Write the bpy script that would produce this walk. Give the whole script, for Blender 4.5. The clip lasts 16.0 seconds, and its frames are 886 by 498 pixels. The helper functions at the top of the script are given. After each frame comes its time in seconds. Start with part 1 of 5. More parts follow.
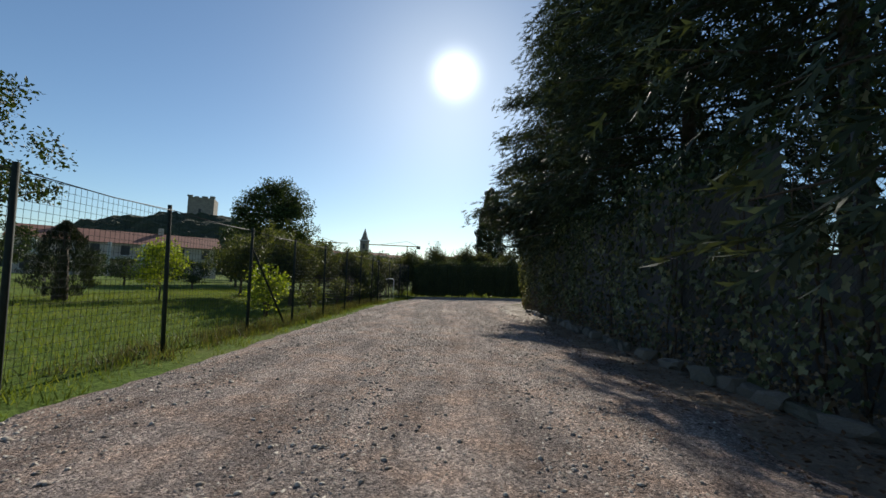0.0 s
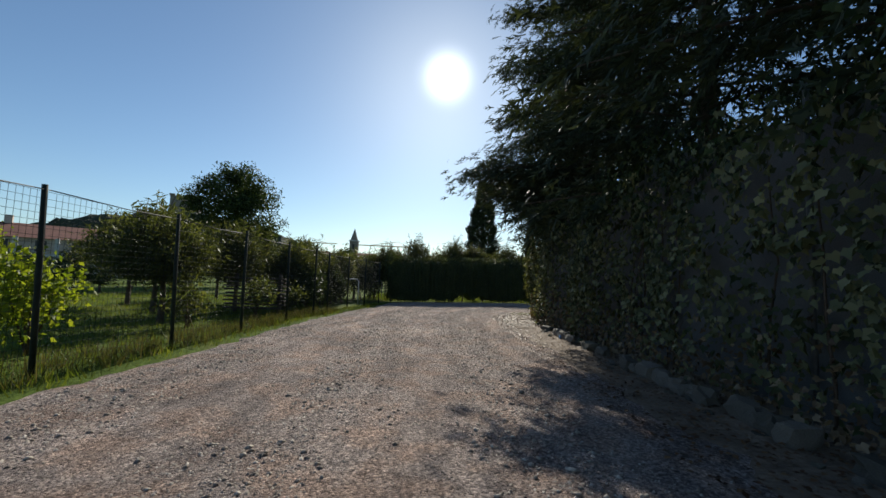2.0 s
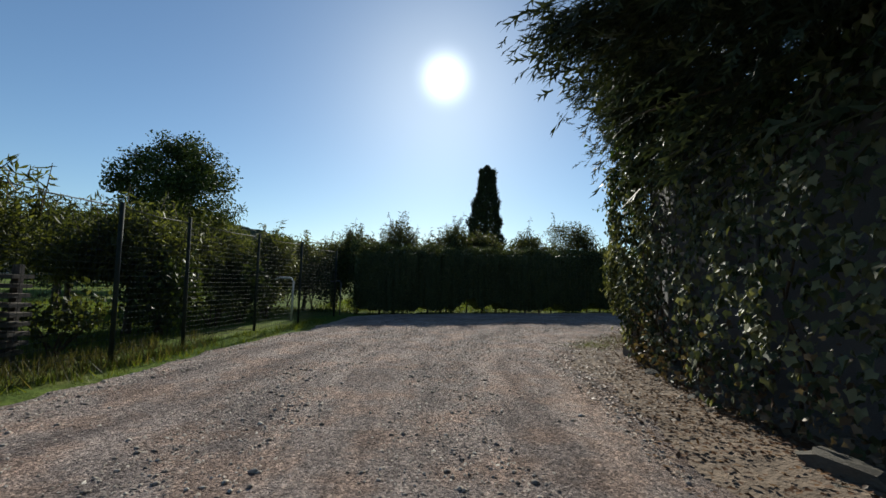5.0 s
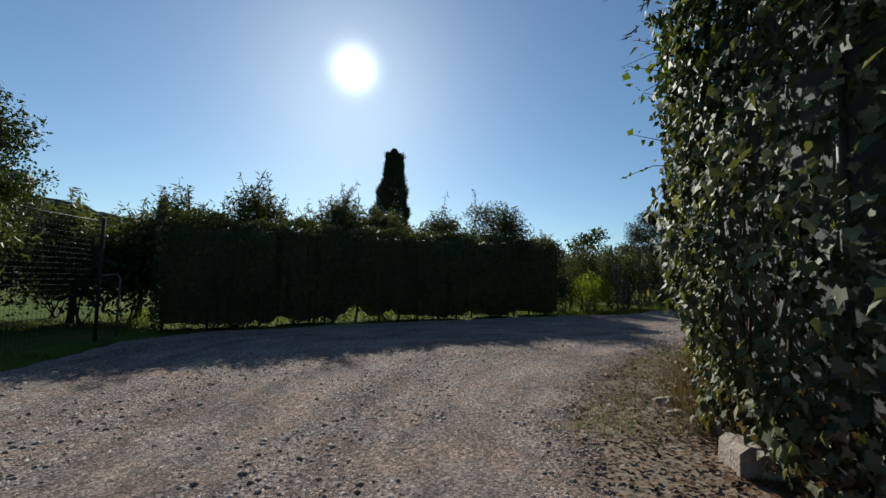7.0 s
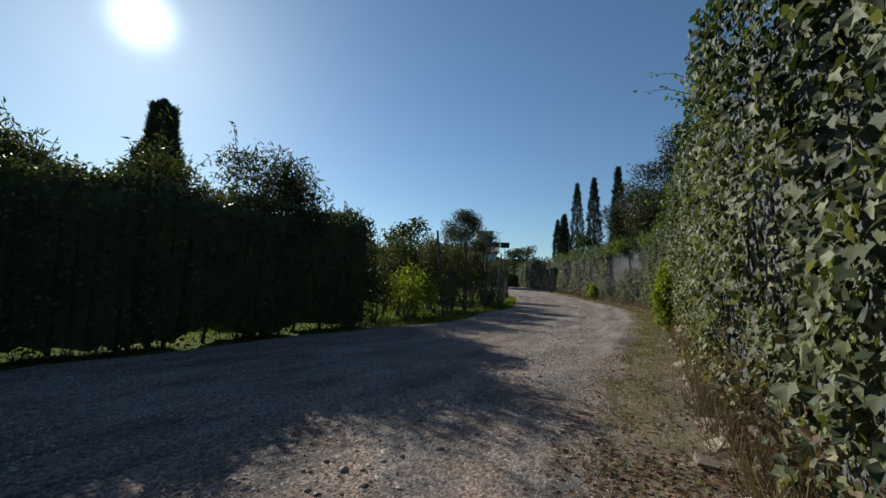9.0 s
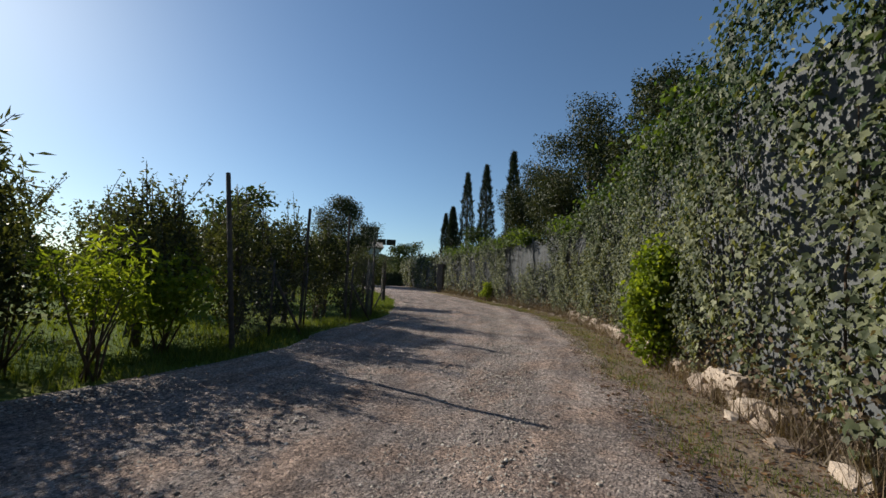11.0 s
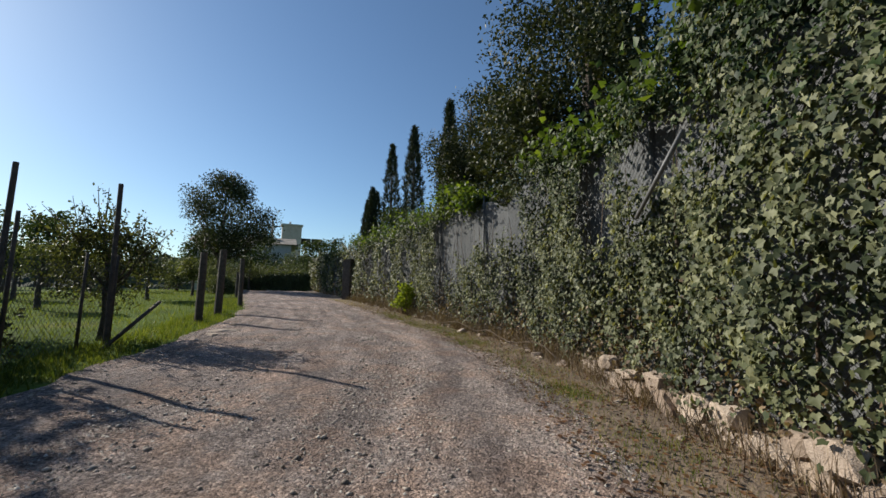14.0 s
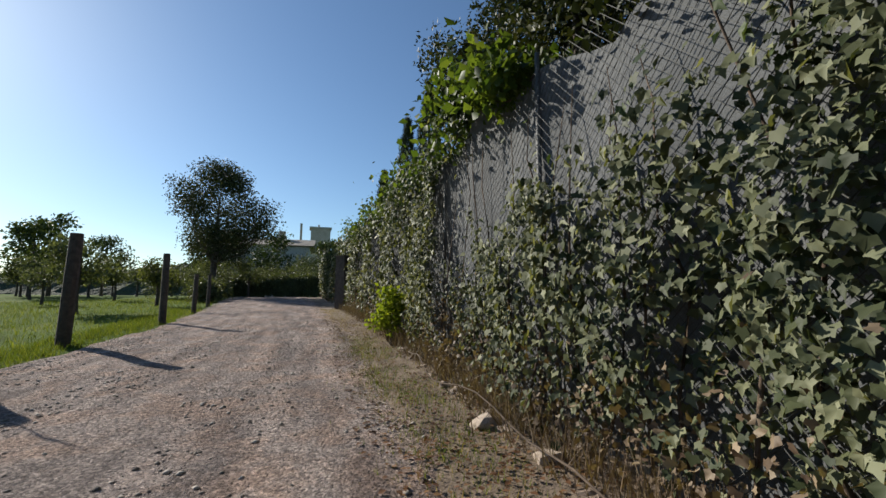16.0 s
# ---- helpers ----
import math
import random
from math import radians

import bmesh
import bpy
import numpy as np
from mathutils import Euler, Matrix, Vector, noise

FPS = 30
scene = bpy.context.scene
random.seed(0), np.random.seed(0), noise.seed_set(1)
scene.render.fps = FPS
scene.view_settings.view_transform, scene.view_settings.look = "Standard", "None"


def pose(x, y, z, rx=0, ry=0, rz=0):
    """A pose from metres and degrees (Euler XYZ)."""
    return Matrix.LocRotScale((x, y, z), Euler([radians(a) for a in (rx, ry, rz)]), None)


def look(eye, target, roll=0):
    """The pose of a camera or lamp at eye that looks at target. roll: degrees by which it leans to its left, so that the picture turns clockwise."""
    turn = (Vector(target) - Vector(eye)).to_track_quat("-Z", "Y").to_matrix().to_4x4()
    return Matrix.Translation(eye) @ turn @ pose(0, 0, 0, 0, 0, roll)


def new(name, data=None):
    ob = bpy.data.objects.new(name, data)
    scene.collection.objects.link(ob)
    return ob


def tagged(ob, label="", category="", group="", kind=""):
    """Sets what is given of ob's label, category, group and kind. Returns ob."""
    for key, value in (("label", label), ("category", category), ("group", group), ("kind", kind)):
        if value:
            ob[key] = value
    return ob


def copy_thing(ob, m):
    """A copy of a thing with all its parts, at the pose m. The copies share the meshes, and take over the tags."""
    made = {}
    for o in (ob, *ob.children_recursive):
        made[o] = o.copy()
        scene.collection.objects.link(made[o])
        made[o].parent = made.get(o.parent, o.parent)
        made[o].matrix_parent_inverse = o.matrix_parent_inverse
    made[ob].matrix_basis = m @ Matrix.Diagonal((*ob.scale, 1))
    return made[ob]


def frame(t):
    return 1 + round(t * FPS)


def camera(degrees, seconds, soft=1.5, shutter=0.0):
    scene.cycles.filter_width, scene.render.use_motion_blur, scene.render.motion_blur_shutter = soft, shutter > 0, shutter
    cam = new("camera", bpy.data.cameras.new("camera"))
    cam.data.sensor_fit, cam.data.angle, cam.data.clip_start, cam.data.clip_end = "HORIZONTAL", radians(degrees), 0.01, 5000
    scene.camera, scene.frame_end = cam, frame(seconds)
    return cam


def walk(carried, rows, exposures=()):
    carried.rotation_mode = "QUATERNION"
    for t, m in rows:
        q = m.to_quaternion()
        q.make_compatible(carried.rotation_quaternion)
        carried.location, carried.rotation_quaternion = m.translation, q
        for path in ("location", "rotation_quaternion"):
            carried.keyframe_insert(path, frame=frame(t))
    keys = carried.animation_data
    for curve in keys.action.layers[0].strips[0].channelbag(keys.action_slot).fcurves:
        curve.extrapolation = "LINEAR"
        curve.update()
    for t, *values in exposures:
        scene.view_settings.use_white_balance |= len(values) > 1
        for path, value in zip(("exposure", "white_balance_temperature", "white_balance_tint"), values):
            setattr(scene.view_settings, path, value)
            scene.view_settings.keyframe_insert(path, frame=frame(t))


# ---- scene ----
cam = camera(94.0, 16.0)
PATH = [
    # seconds, x, y, z, yaw, pitch, roll
    (0, 0.000, 0.000, 1.004, 0.00, 4.40, -2.20),
    (0.5, 0.147, 1.293, 1.004, -0.40, 4.40, -2.20),
    (1, 0.323, 2.585, 1.004, -1.00, 4.50, -2.20),
    (1.5, 0.432, 3.887, 1.004, -1.30, 4.60, -2.20),
    (2, 0.498, 5.135, 1.004, -1.10, 4.60, -2.10),
    (2.5, 0.543, 6.363, 1.004, -0.90, 4.50, -2.00),
    (3, 0.617, 7.544, 1.004, -0.80, 4.50, -2.00),
    (3.5, 0.682, 8.709, 1.004, -0.80, 4.50, -2.00),
    (6, 0.800, 14.322, 1.004, -3.50, 4.80, -1.60),
    (6.5, 1.127, 15.400, 1.004, -10.10, 4.50, -1.80),
    (7, 1.481, 16.478, 1.004, -14.20, 4.60, -1.80),
    (7.5, 1.918, 17.607, 1.004, -16.10, 4.80, -1.80),
    (8, 2.463, 18.679, 1.004, -21.40, 5.10, -1.80),
    (8.5, 3.250, 19.718, 1.004, -31.60, 5.30, -1.90),
    (9, 4.089, 20.647, 1.004, -39.00, 5.10, -1.90),
    (11.5, 9.794, 24.789, 1.032, -56.70, 5.70, -1.80),
    (12, 11.033, 25.409, 1.043, -58.50, 5.80, -1.60),
    (12.5, 12.270, 26.002, 1.057, -60.10, 5.80, -1.40),
    (13, 13.560, 26.512, 1.075, -62.00, 5.90, -1.20),
    (13.5, 14.798, 27.076, 1.096, -62.90, 6.10, -1.10),
    (14, 16.090, 27.641, 1.123, -63.00, 6.20, -1.00),
    (14.5, 17.380, 28.149, 1.153, -63.70, 6.30, -1.00),
    (15, 18.639, 28.524, 1.185, -65.50, 6.40, -0.70),
    (15.5, 19.903, 29.089, 1.221, -64.80, 6.60, -0.40),
    (16, 21.117, 29.791, 1.261, -58.00, 6.50, -0.30),
]
walk(cam, [(t, pose(x, y, z, 90 + p, r, w)) for t, x, y, z, w, p, r in PATH],
     [(0, 0.25, 6450, 7), (3.7, 0.25, 6400, 6), (6, 0.12, 6200, 4), (9.2, 0.12, 6150, 3), (11.3, 0.3, 6450, 8), (16, 0.42, 6350, 8)])

# world, sun, exposure
SUN_EL, SUN_AZ = 27.2, 0.7
world = bpy.data.worlds.new("world")
scene.world = world
world.use_nodes = True
wnt = world.node_tree
sky = wnt.nodes.new("ShaderNodeTexSky")
sky.sky_type, sky.sun_disc = "NISHITA", False
sky.sun_elevation, sky.sun_rotation = radians(SUN_EL), radians(SUN_AZ)
sky.air_density, sky.dust_density, sky.ozone_density = 1.0, 0.29, 1.6
clear = wnt.nodes.new("ShaderNodeMix")
clear.data_type, clear.blend_type = "RGBA", "MULTIPLY"
clear.inputs[0].default_value, clear.inputs[7].default_value = 1.0, (0.87, 1.0, 1.11, 1)
wnt.links.new(sky.outputs[0], clear.inputs[6])
# the sun itself, blown out by the exposure, standing where the sun lamp shines from
coord = wnt.nodes.new("ShaderNodeTexCoord")
near_sun = wnt.nodes.new("ShaderNodeVectorMath")
near_sun.operation = "DOT_PRODUCT"
near_sun.inputs[1].default_value = (math.cos(radians(SUN_EL)) * math.sin(radians(SUN_AZ)), math.cos(radians(SUN_EL)) * math.cos(radians(SUN_AZ)), math.sin(radians(SUN_EL)))
disc = wnt.nodes.new("ShaderNodeMapRange")
disc.inputs["From Min"].default_value, disc.inputs["From Max"].default_value = math.cos(radians(6.5)), 1.0
fall = wnt.nodes.new("ShaderNodeMath")
fall.operation = "POWER"
fall.inputs[1].default_value = 7.0
glare = wnt.nodes.new("ShaderNodeMath")
glare.operation = "MULTIPLY"
glare.inputs[1].default_value = 14.0
both = wnt.nodes.new("ShaderNodeMix")
both.data_type, both.blend_type = "RGBA", "ADD"
both.inputs[0].default_value = 1.0
wnt.links.new(coord.outputs["Generated"], near_sun.inputs[0])
wnt.links.new(near_sun.outputs["Value"], disc.inputs["Value"])
wnt.links.new(clear.outputs[2], both.inputs[6])
wnt.links.new(disc.outputs["Result"], fall.inputs[0])
wnt.links.new(fall.outputs[0], glare.inputs[0])
wnt.links.new(glare.outputs[0], both.inputs[7])
wnt.links.new(both.outputs[2], wnt.nodes["Background"].inputs[0])
wnt.nodes["Background"].inputs[1].default_value = 0.078
sun = new("sun", bpy.data.lights.new("sun", "SUN"))
sun.data.energy, sun.data.angle, sun.data.color = 5.0, radians(0.5), (1.0, 0.92, 0.80)
sun_way = Vector((math.cos(radians(SUN_EL)) * math.sin(radians(SUN_AZ)), math.cos(radians(SUN_EL)) * math.cos(radians(SUN_AZ)), math.sin(radians(SUN_EL))))
sun.matrix_world = look((0, 0, 30), Vector((0, 0, 30)) - sun_way)

RNG = np.random.default_rng(7)


# ---- plan ----
def ground_z(x, y):
    """Height of the ground: level at first, then a gentle rise along the lane's second leg."""
    u = (x - 13.56) * 0.883 + (y - 26.51) * 0.469
    return 0.123 * math.log(1 + math.exp(min((u - 0.9) / 3.7, 9.0)))


def relief(x, y):
    """Small unevenness of the gravel."""
    return 0.018 * noise.noise((x * 0.9, y * 0.9, 3.1)) + 0.008 * noise.noise((x * 3.3, y * 3.3, 1.7)) + 0.016


class Line:
    """A polyline on the ground, smoothed, walked by its length."""

    def __init__(self, pts):
        p = [Vector(a) for a in pts]
        out = []
        for i in range(len(p) - 1):
            a, b, c, d = p[max(i - 1, 0)], p[i], p[i + 1], p[min(i + 2, len(p) - 1)]
            for k in range(8):
                t = k / 8
                out.append(0.5 * (2 * b + (c - a) * t + (2 * a - 5 * b + 4 * c - d) * t * t + (3 * b - 3 * c + d - a) * t ** 3))
        out.append(p[-1])
        self.p = out
        self.s = [0.0]
        for a, b in zip(out, out[1:]):
            self.s.append(self.s[-1] + (b - a).length)
        self.length = self.s[-1]
        self.xs, self.ys, self.s = np.array([q.x for q in out]), np.array([q.y for q in out]), np.array(self.s)

    def at(self, s):
        return float(np.interp(s, self.s, self.xs)), float(np.interp(s, self.s, self.ys))

    def side(self, s):
        """Unit vector to the left of the way walked."""
        a, b = self.at(max(s - 0.2, 0)), self.at(min(s + 0.2, self.length))
        d = Vector((b[0] - a[0], b[1] - a[1])).normalized()
        return -d.y, d.x

    def off(self, s, o):
        (x, y), (a, b) = self.at(s), self.side(s)
        return x + a * o, y + b * o

    def near(self, x, y):
        return float(self.s[np.argmin((self.xs - x) ** 2 + (self.ys - y) ** 2)])


WALL = Line([(3.3, -9), (3.3, 0), (3.3, 5.5), (3.35, 11), (3.45, 15.3), (3.65, 17.2), (4.15, 18.5), (5.1, 19.7), (6.9, 21.0), (9.1, 22.05), (11.6, 23.1),
             (13.7, 24.1), (16.5, 25.3), (18.2, 26.2), (20.2, 27.4), (21.5, 28.2), (23.0, 29.45), (25.4, 32.2), (27.5, 34.6), (29.8, 37.4), (32.6, 41), (37.2, 47), (42.6, 53.7)])
LEFT = Line([(-2.75, -9), (-2.75, 0), (-2.7, 6), (-2.55, 11), (-2.4, 15), (-2.1, 18.2), (-1.7, 20.6), (-1.55, 22.6), (-1.0, 24.3), (1.9, 26.0), (6.7, 28.1), (9.6, 28.8),
             (12.2, 29.6), (14.2, 31.0), (16.6, 31.9), (18.2, 33.0), (20.6, 35.0), (23.4, 37.6), (26.6, 41.4), (29.6, 45.6), (33, 50.6), (36.5, 55.5)])


# ---- materials ----
def shader(name, rough=0.8):
    m = bpy.data.materials.new(name)
    m.use_nodes = True
    b = m.node_tree.nodes["Principled BSDF"]
    b.inputs["Roughness"].default_value = rough
    return m, m.node_tree, b


def noise_tex(nt, scale, detail=6, rough=0.6, space="Object"):
    tc = nt.nodes.new("ShaderNodeTexCoord")
    n = nt.nodes.new("ShaderNodeTexNoise")
    n.inputs["Scale"].default_value, n.inputs["Detail"].default_value, n.inputs["Roughness"].default_value = scale, detail, rough
    nt.links.new(tc.outputs[space], n.inputs["Vector"])
    return n


def ramp(nt, source, stops):
    r = nt.nodes.new("ShaderNodeValToRGB")
    while len(r.color_ramp.elements) < len(stops):
        r.color_ramp.elements.new(0.5)
    for e, (at, c) in zip(r.color_ramp.elements, stops):
        e.position, e.color = at, (*c, 1)
    nt.links.new(source, r.inputs[0])
    return r.outputs[0]


def mix(nt, fac, a, b, how="MIX"):
    n = nt.nodes.new("ShaderNodeMix")
    n.data_type, n.blend_type = "RGBA", how
    for socket, v in ((n.inputs[0], fac), (n.inputs[6], a), (n.inputs[7], b)):
        if hasattr(v, "links"):
            nt.links.new(v, socket)
        elif isinstance(v, tuple):
            socket.default_value = (*v, 1)
        else:
            socket.default_value = v
    return n.outputs[2]


def bump(nt, b, source, strength, dist):
    n = nt.nodes.new("ShaderNodeBump")
    n.inputs["Strength"].default_value, n.inputs["Distance"].default_value = strength, dist
    nt.links.new(source, n.inputs["Height"])
    nt.links.new(n.outputs[0], b.inputs["Normal"])
    return n


def leaf_mat(name, lo, mid, hi, through_light=0.35, rough=0.55, pick="island", gloss=0.22):
    """Leaves: three tones spread by leaf, a little gloss, light shining through."""
    m, nt, b = shader(name, rough)
    if pick == "island":
        rnd = nt.nodes.new("ShaderNodeNewGeometry").outputs["Random Per Island"]
    else:
        rnd = nt.nodes.new("ShaderNodeObjectInfo").outputs["Random"]
    tone = ramp(nt, rnd, [(0.0, lo), (0.55, mid), (1.0, hi)])
    patch = ramp(nt, noise_tex(nt, 1.3, 3).outputs["Fac"], [(0.3, (0.7, 0.72, 0.7)), (0.7, (1.2, 1.15, 1.0))])
    col = mix(nt, 1.0, tone, patch, "MULTIPLY")
    nt.links.new(col, b.inputs["Base Color"])
    b.inputs["Specular IOR Level"].default_value = gloss
    tr = nt.nodes.new("ShaderNodeBsdfTranslucent")
    nt.links.new(mix(nt, 1.0, col, (1.5, 1.45, 0.55), "MULTIPLY"), tr.inputs["Color"])
    mx = nt.nodes.new("ShaderNodeMixShader")
    mx.inputs[0].default_value = through_light
    nt.links.new(b.outputs[0], mx.inputs[1])
    nt.links.new(tr.outputs[0], mx.inputs[2])
    nt.links.new(mx.outputs[0], nt.nodes["Material Output"].inputs["Surface"])
    return m


def plain_mat(name, lo, hi, scale=8, rough=0.85, bump_by=0.4, metal=0.0, dist=0.01):
    m, nt, b = shader(name, rough)
    n1, n2 = noise_tex(nt, scale, 8), noise_tex(nt, scale * 7, 4)
    c = ramp(nt, n1.outputs["Fac"], [(0.3, lo), (0.7, hi)])
    c = mix(nt, 0.5, c, ramp(nt, n2.outputs["Fac"], [(0.3, (0.6, 0.6, 0.6)), (0.7, (1.2, 1.2, 1.2))]), "MULTIPLY")
    nt.links.new(c, b.inputs["Base Color"])
    b.inputs["Metallic"].default_value = metal
    bump(nt, b, n2.outputs["Fac"], bump_by, dist)
    return m


def gravel_mat():
    m, nt, b = shader("gravel_road", 1.0)
    b.inputs["Specular IOR Level"].default_value = 0.1
    big, mid_n, fine = noise_tex(nt, 0.35, 5), noise_tex(nt, 2.2, 6), noise_tex(nt, 30, 9, 0.78)
    streak = noise_tex(nt, 1.0, 5, 0.65, "UV")
    clod = noise_tex(nt, 13, 6, 0.7)
    tc = nt.nodes.new("ShaderNodeTexCoord")
    vo = nt.nodes.new("ShaderNodeTexVoronoi")
    vo.inputs["Scale"].default_value = 60
    nt.links.new(tc.outputs["Object"], vo.inputs["Vector"])
    base = ramp(nt, big.outputs["Fac"], [(0.3, (0.28, 0.242, 0.23)), (0.55, (0.36, 0.308, 0.29)), (0.75, (0.425, 0.358, 0.33))])
    base = mix(nt, ramp(nt, mid_n.outputs["Fac"], [(0.45, (0, 0, 0)), (0.6, (0.9, 0.9, 0.9))]), base, (0.385, 0.29, 0.245))
    base = mix(nt, 0.85, base, ramp(nt, streak.outputs["Fac"], [(0.38, (0.62, 0.61, 0.62)), (0.5, (1.0, 0.99, 0.98)), (0.62, (1.36, 1.33, 1.3))]), "MULTIPLY")
    stones = ramp(nt, vo.outputs["Color"], [(0.1, (0.4, 0.4, 0.42)), (0.5, (1.0, 0.98, 0.96)), (0.9, (1.8, 1.75, 1.68))])
    col = mix(nt, 0.75, base, stones, "MULTIPLY")
    col = mix(nt, 0.8, col, ramp(nt, fine.outputs["Fac"], [(0.36, (0.36, 0.36, 0.36)), (0.58, (1.28, 1.27, 1.25))]), "MULTIPLY")
    nt.links.new(col, b.inputs["Base Color"])
    add = nt.nodes.new("ShaderNodeMath")
    add.operation = "SUBTRACT"
    nt.links.new(fine.outputs["Fac"], add.inputs[0])
    nt.links.new(vo.outputs["Distance"], add.inputs[1])
    low = bump(nt, b, clod.outputs["Fac"], 0.9, 0.085)
    top = bump(nt, b, add.outputs[0], 0.9, 0.02)
    nt.links.new(low.outputs[0], top.inputs["Normal"])
    return m


def soil_mat():
    m, nt, b = shader("meadow", 1.0)
    b.inputs["Specular IOR Level"].default_value = 0.05
    a, f = noise_tex(nt, 0.5, 6), noise_tex(nt, 14, 6)
    c = ramp(nt, a.outputs["Fac"], [(0.3, (0.07, 0.10, 0.022)), (0.5, (0.10, 0.15, 0.03)), (0.7, (0.16, 0.165, 0.05))])
    c = mix(nt, 0.7, c, ramp(nt, f.outputs["Fac"], [(0.3, (0.45, 0.45, 0.45)), (0.7, (1.3, 1.3, 1.2))]), "MULTIPLY")
    nt.links.new(c, b.inputs["Base Color"])
    bump(nt, b, f.outputs["Fac"], 1.0, 0.05)
    return m


def stone_mat(name, tones):
    m, nt, b = shader(name, 0.9)
    rnd = nt.nodes.new("ShaderNodeObjectInfo").outputs["Random"] if name != "pebbles" else nt.nodes.new("ShaderNodeNewGeometry").outputs["Random Per Island"]
    c = ramp(nt, rnd, [(i / (len(tones) - 1), t) for i, t in enumerate(tones)])
    n = noise_tex(nt, 14, 8)
    c = mix(nt, 0.7, c, ramp(nt, n.outputs["Fac"], [(0.3, (0.6, 0.57, 0.55)), (0.7, (1.2, 1.2, 1.2))]), "MULTIPLY")
    nt.links.new(c, b.inputs["Base Color"])
    bump(nt, b, n.outputs["Fac"], 0.7, 0.02)
    return m


def net_mat():
    """Grey woven shade cloth: fine weave, folds, dust, a little light through."""
    m, nt, b = shader("shade_cloth", 0.9)
    tc = nt.nodes.new("ShaderNodeTexCoord")
    st, n = noise_tex(nt, 1.4, 5), noise_tex(nt, 160, 2)
    c = ramp(nt, st.outputs["Fac"], [(0.3, (0.088, 0.093, 0.098)), (0.7, (0.145, 0.15, 0.155))])
    c = mix(nt, 0.6, c, ramp(nt, n.outputs["Fac"], [(0.35, (0.55, 0.55, 0.55)), (0.65, (1.2, 1.2, 1.2))]), "MULTIPLY")
    nt.links.new(c, b.inputs["Base Color"])
    bump(nt, b, n.outputs["Fac"], 0.5, 0.004)
    return m


GRAVEL, MEADOW, NET = gravel_mat(), soil_mat(), net_mat()
PEBBLES = stone_mat("pebbles", [(0.17, 0.145, 0.125), (0.30, 0.26, 0.22), (0.40, 0.35, 0.30), (0.56, 0.51, 0.45)])
RUBBLE = stone_mat("rubble", [(0.27, 0.2, 0.15), (0.40, 0.315, 0.245), (0.54, 0.44, 0.35), (0.35, 0.275, 0.22)])
# the same rubble with the first leg's deep shade put into its tones
SHADED_RUBBLE = stone_mat("shaded_rubble", [(0.07, 0.064, 0.05), (0.12, 0.105, 0.085), (0.17, 0.15, 0.125), (0.09, 0.085, 0.06)])
IVY = leaf_mat("ivy_leaf", (0.028, 0.042, 0.018), (0.10, 0.113, 0.058), (0.25, 0.26, 0.165), 0.24, 0.58, "island", 0.25)
IVY_ONE = leaf_mat("ivy_leaf_single", (0.028, 0.042, 0.018), (0.10, 0.113, 0.058), (0.25, 0.26, 0.165), 0.24, 0.58, "object", 0.25)
IVY_SUN = leaf_mat("ivy_young_leaf", (0.045, 0.08, 0.018), (0.08, 0.125, 0.025), (0.14, 0.19, 0.04), 0.42, 0.5)
HEDGE = leaf_mat("hedge_leaf", (0.03, 0.044, 0.022), (0.062, 0.082, 0.04), (0.12, 0.14, 0.07), 0.22)
CONIFER = leaf_mat("conifer_spray", (0.028, 0.04, 0.028), (0.05, 0.066, 0.044), (0.085, 0.105, 0.065), 0.12)
CYPRESS = leaf_mat("cypress_spray", (0.018, 0.026, 0.016), (0.032, 0.044, 0.024), (0.055, 0.068, 0.034), 0.1)
IVIED = leaf_mat("tree_ivy_leaf", (0.018, 0.027, 0.011), (0.038, 0.05, 0.018), (0.09, 0.095, 0.04), 0.16)
ORCHARD = leaf_mat("orchard_leaf", (0.032, 0.04, 0.02), (0.062, 0.074, 0.034), (0.12, 0.125, 0.06), 0.36)
IVY_TOP = leaf_mat("ivy_upper_leaf", (0.014, 0.026, 0.010), (0.032, 0.056, 0.018), (0.085, 0.115, 0.045), 0.24, 0.55)
BROAD = leaf_mat("broad_leaf", (0.02, 0.033, 0.012), (0.04, 0.062, 0.02), (0.08, 0.105, 0.036), 0.25)
FRUIT = leaf_mat("fruit_leaf", (0.035, 0.045, 0.02), (0.07, 0.085, 0.035), (0.14, 0.155, 0.07), 0.42)
LIME = leaf_mat("yellow_green_leaf", (0.11, 0.16, 0.02), (0.19, 0.25, 0.03), (0.28, 0.32, 0.05), 0.5)
OLIVE = leaf_mat("olive_leaf", (0.05, 0.065, 0.035), (0.09, 0.11, 0.06), (0.15, 0.17, 0.10), 0.3)
GRASS = leaf_mat("grass_blade", (0.06, 0.085, 0.02), (0.10, 0.14, 0.03), (0.18, 0.20, 0.06), 0.45)
STRAW = leaf_mat("dry_grass", (0.13, 0.09, 0.04), (0.22, 0.17, 0.08), (0.30, 0.25, 0.13), 0.35)
WEED = leaf_mat("weed_blade", (0.05, 0.055, 0.025), (0.10, 0.095, 0.048), (0.18, 0.155, 0.09), 0.28)
DRY_IVY = leaf_mat("dry_ivy_leaf", (0.09, 0.06, 0.045), (0.17, 0.125, 0.09), (0.28, 0.22, 0.16), 0.15)
LITTER = leaf_mat("dead_leaf", (0.06, 0.03, 0.018), (0.13, 0.065, 0.036), (0.22, 0.13, 0.07), 0.1)
VERGE = plain_mat("verge_soil", (0.115, 0.082, 0.058), (0.25, 0.185, 0.13), 3, 0.95, 0.9, 0, 0.03)
MORTAR = plain_mat("lime_mortar", (0.26, 0.205, 0.165), (0.44, 0.36, 0.30), 4, 0.95, 0.9, 0, 0.03)
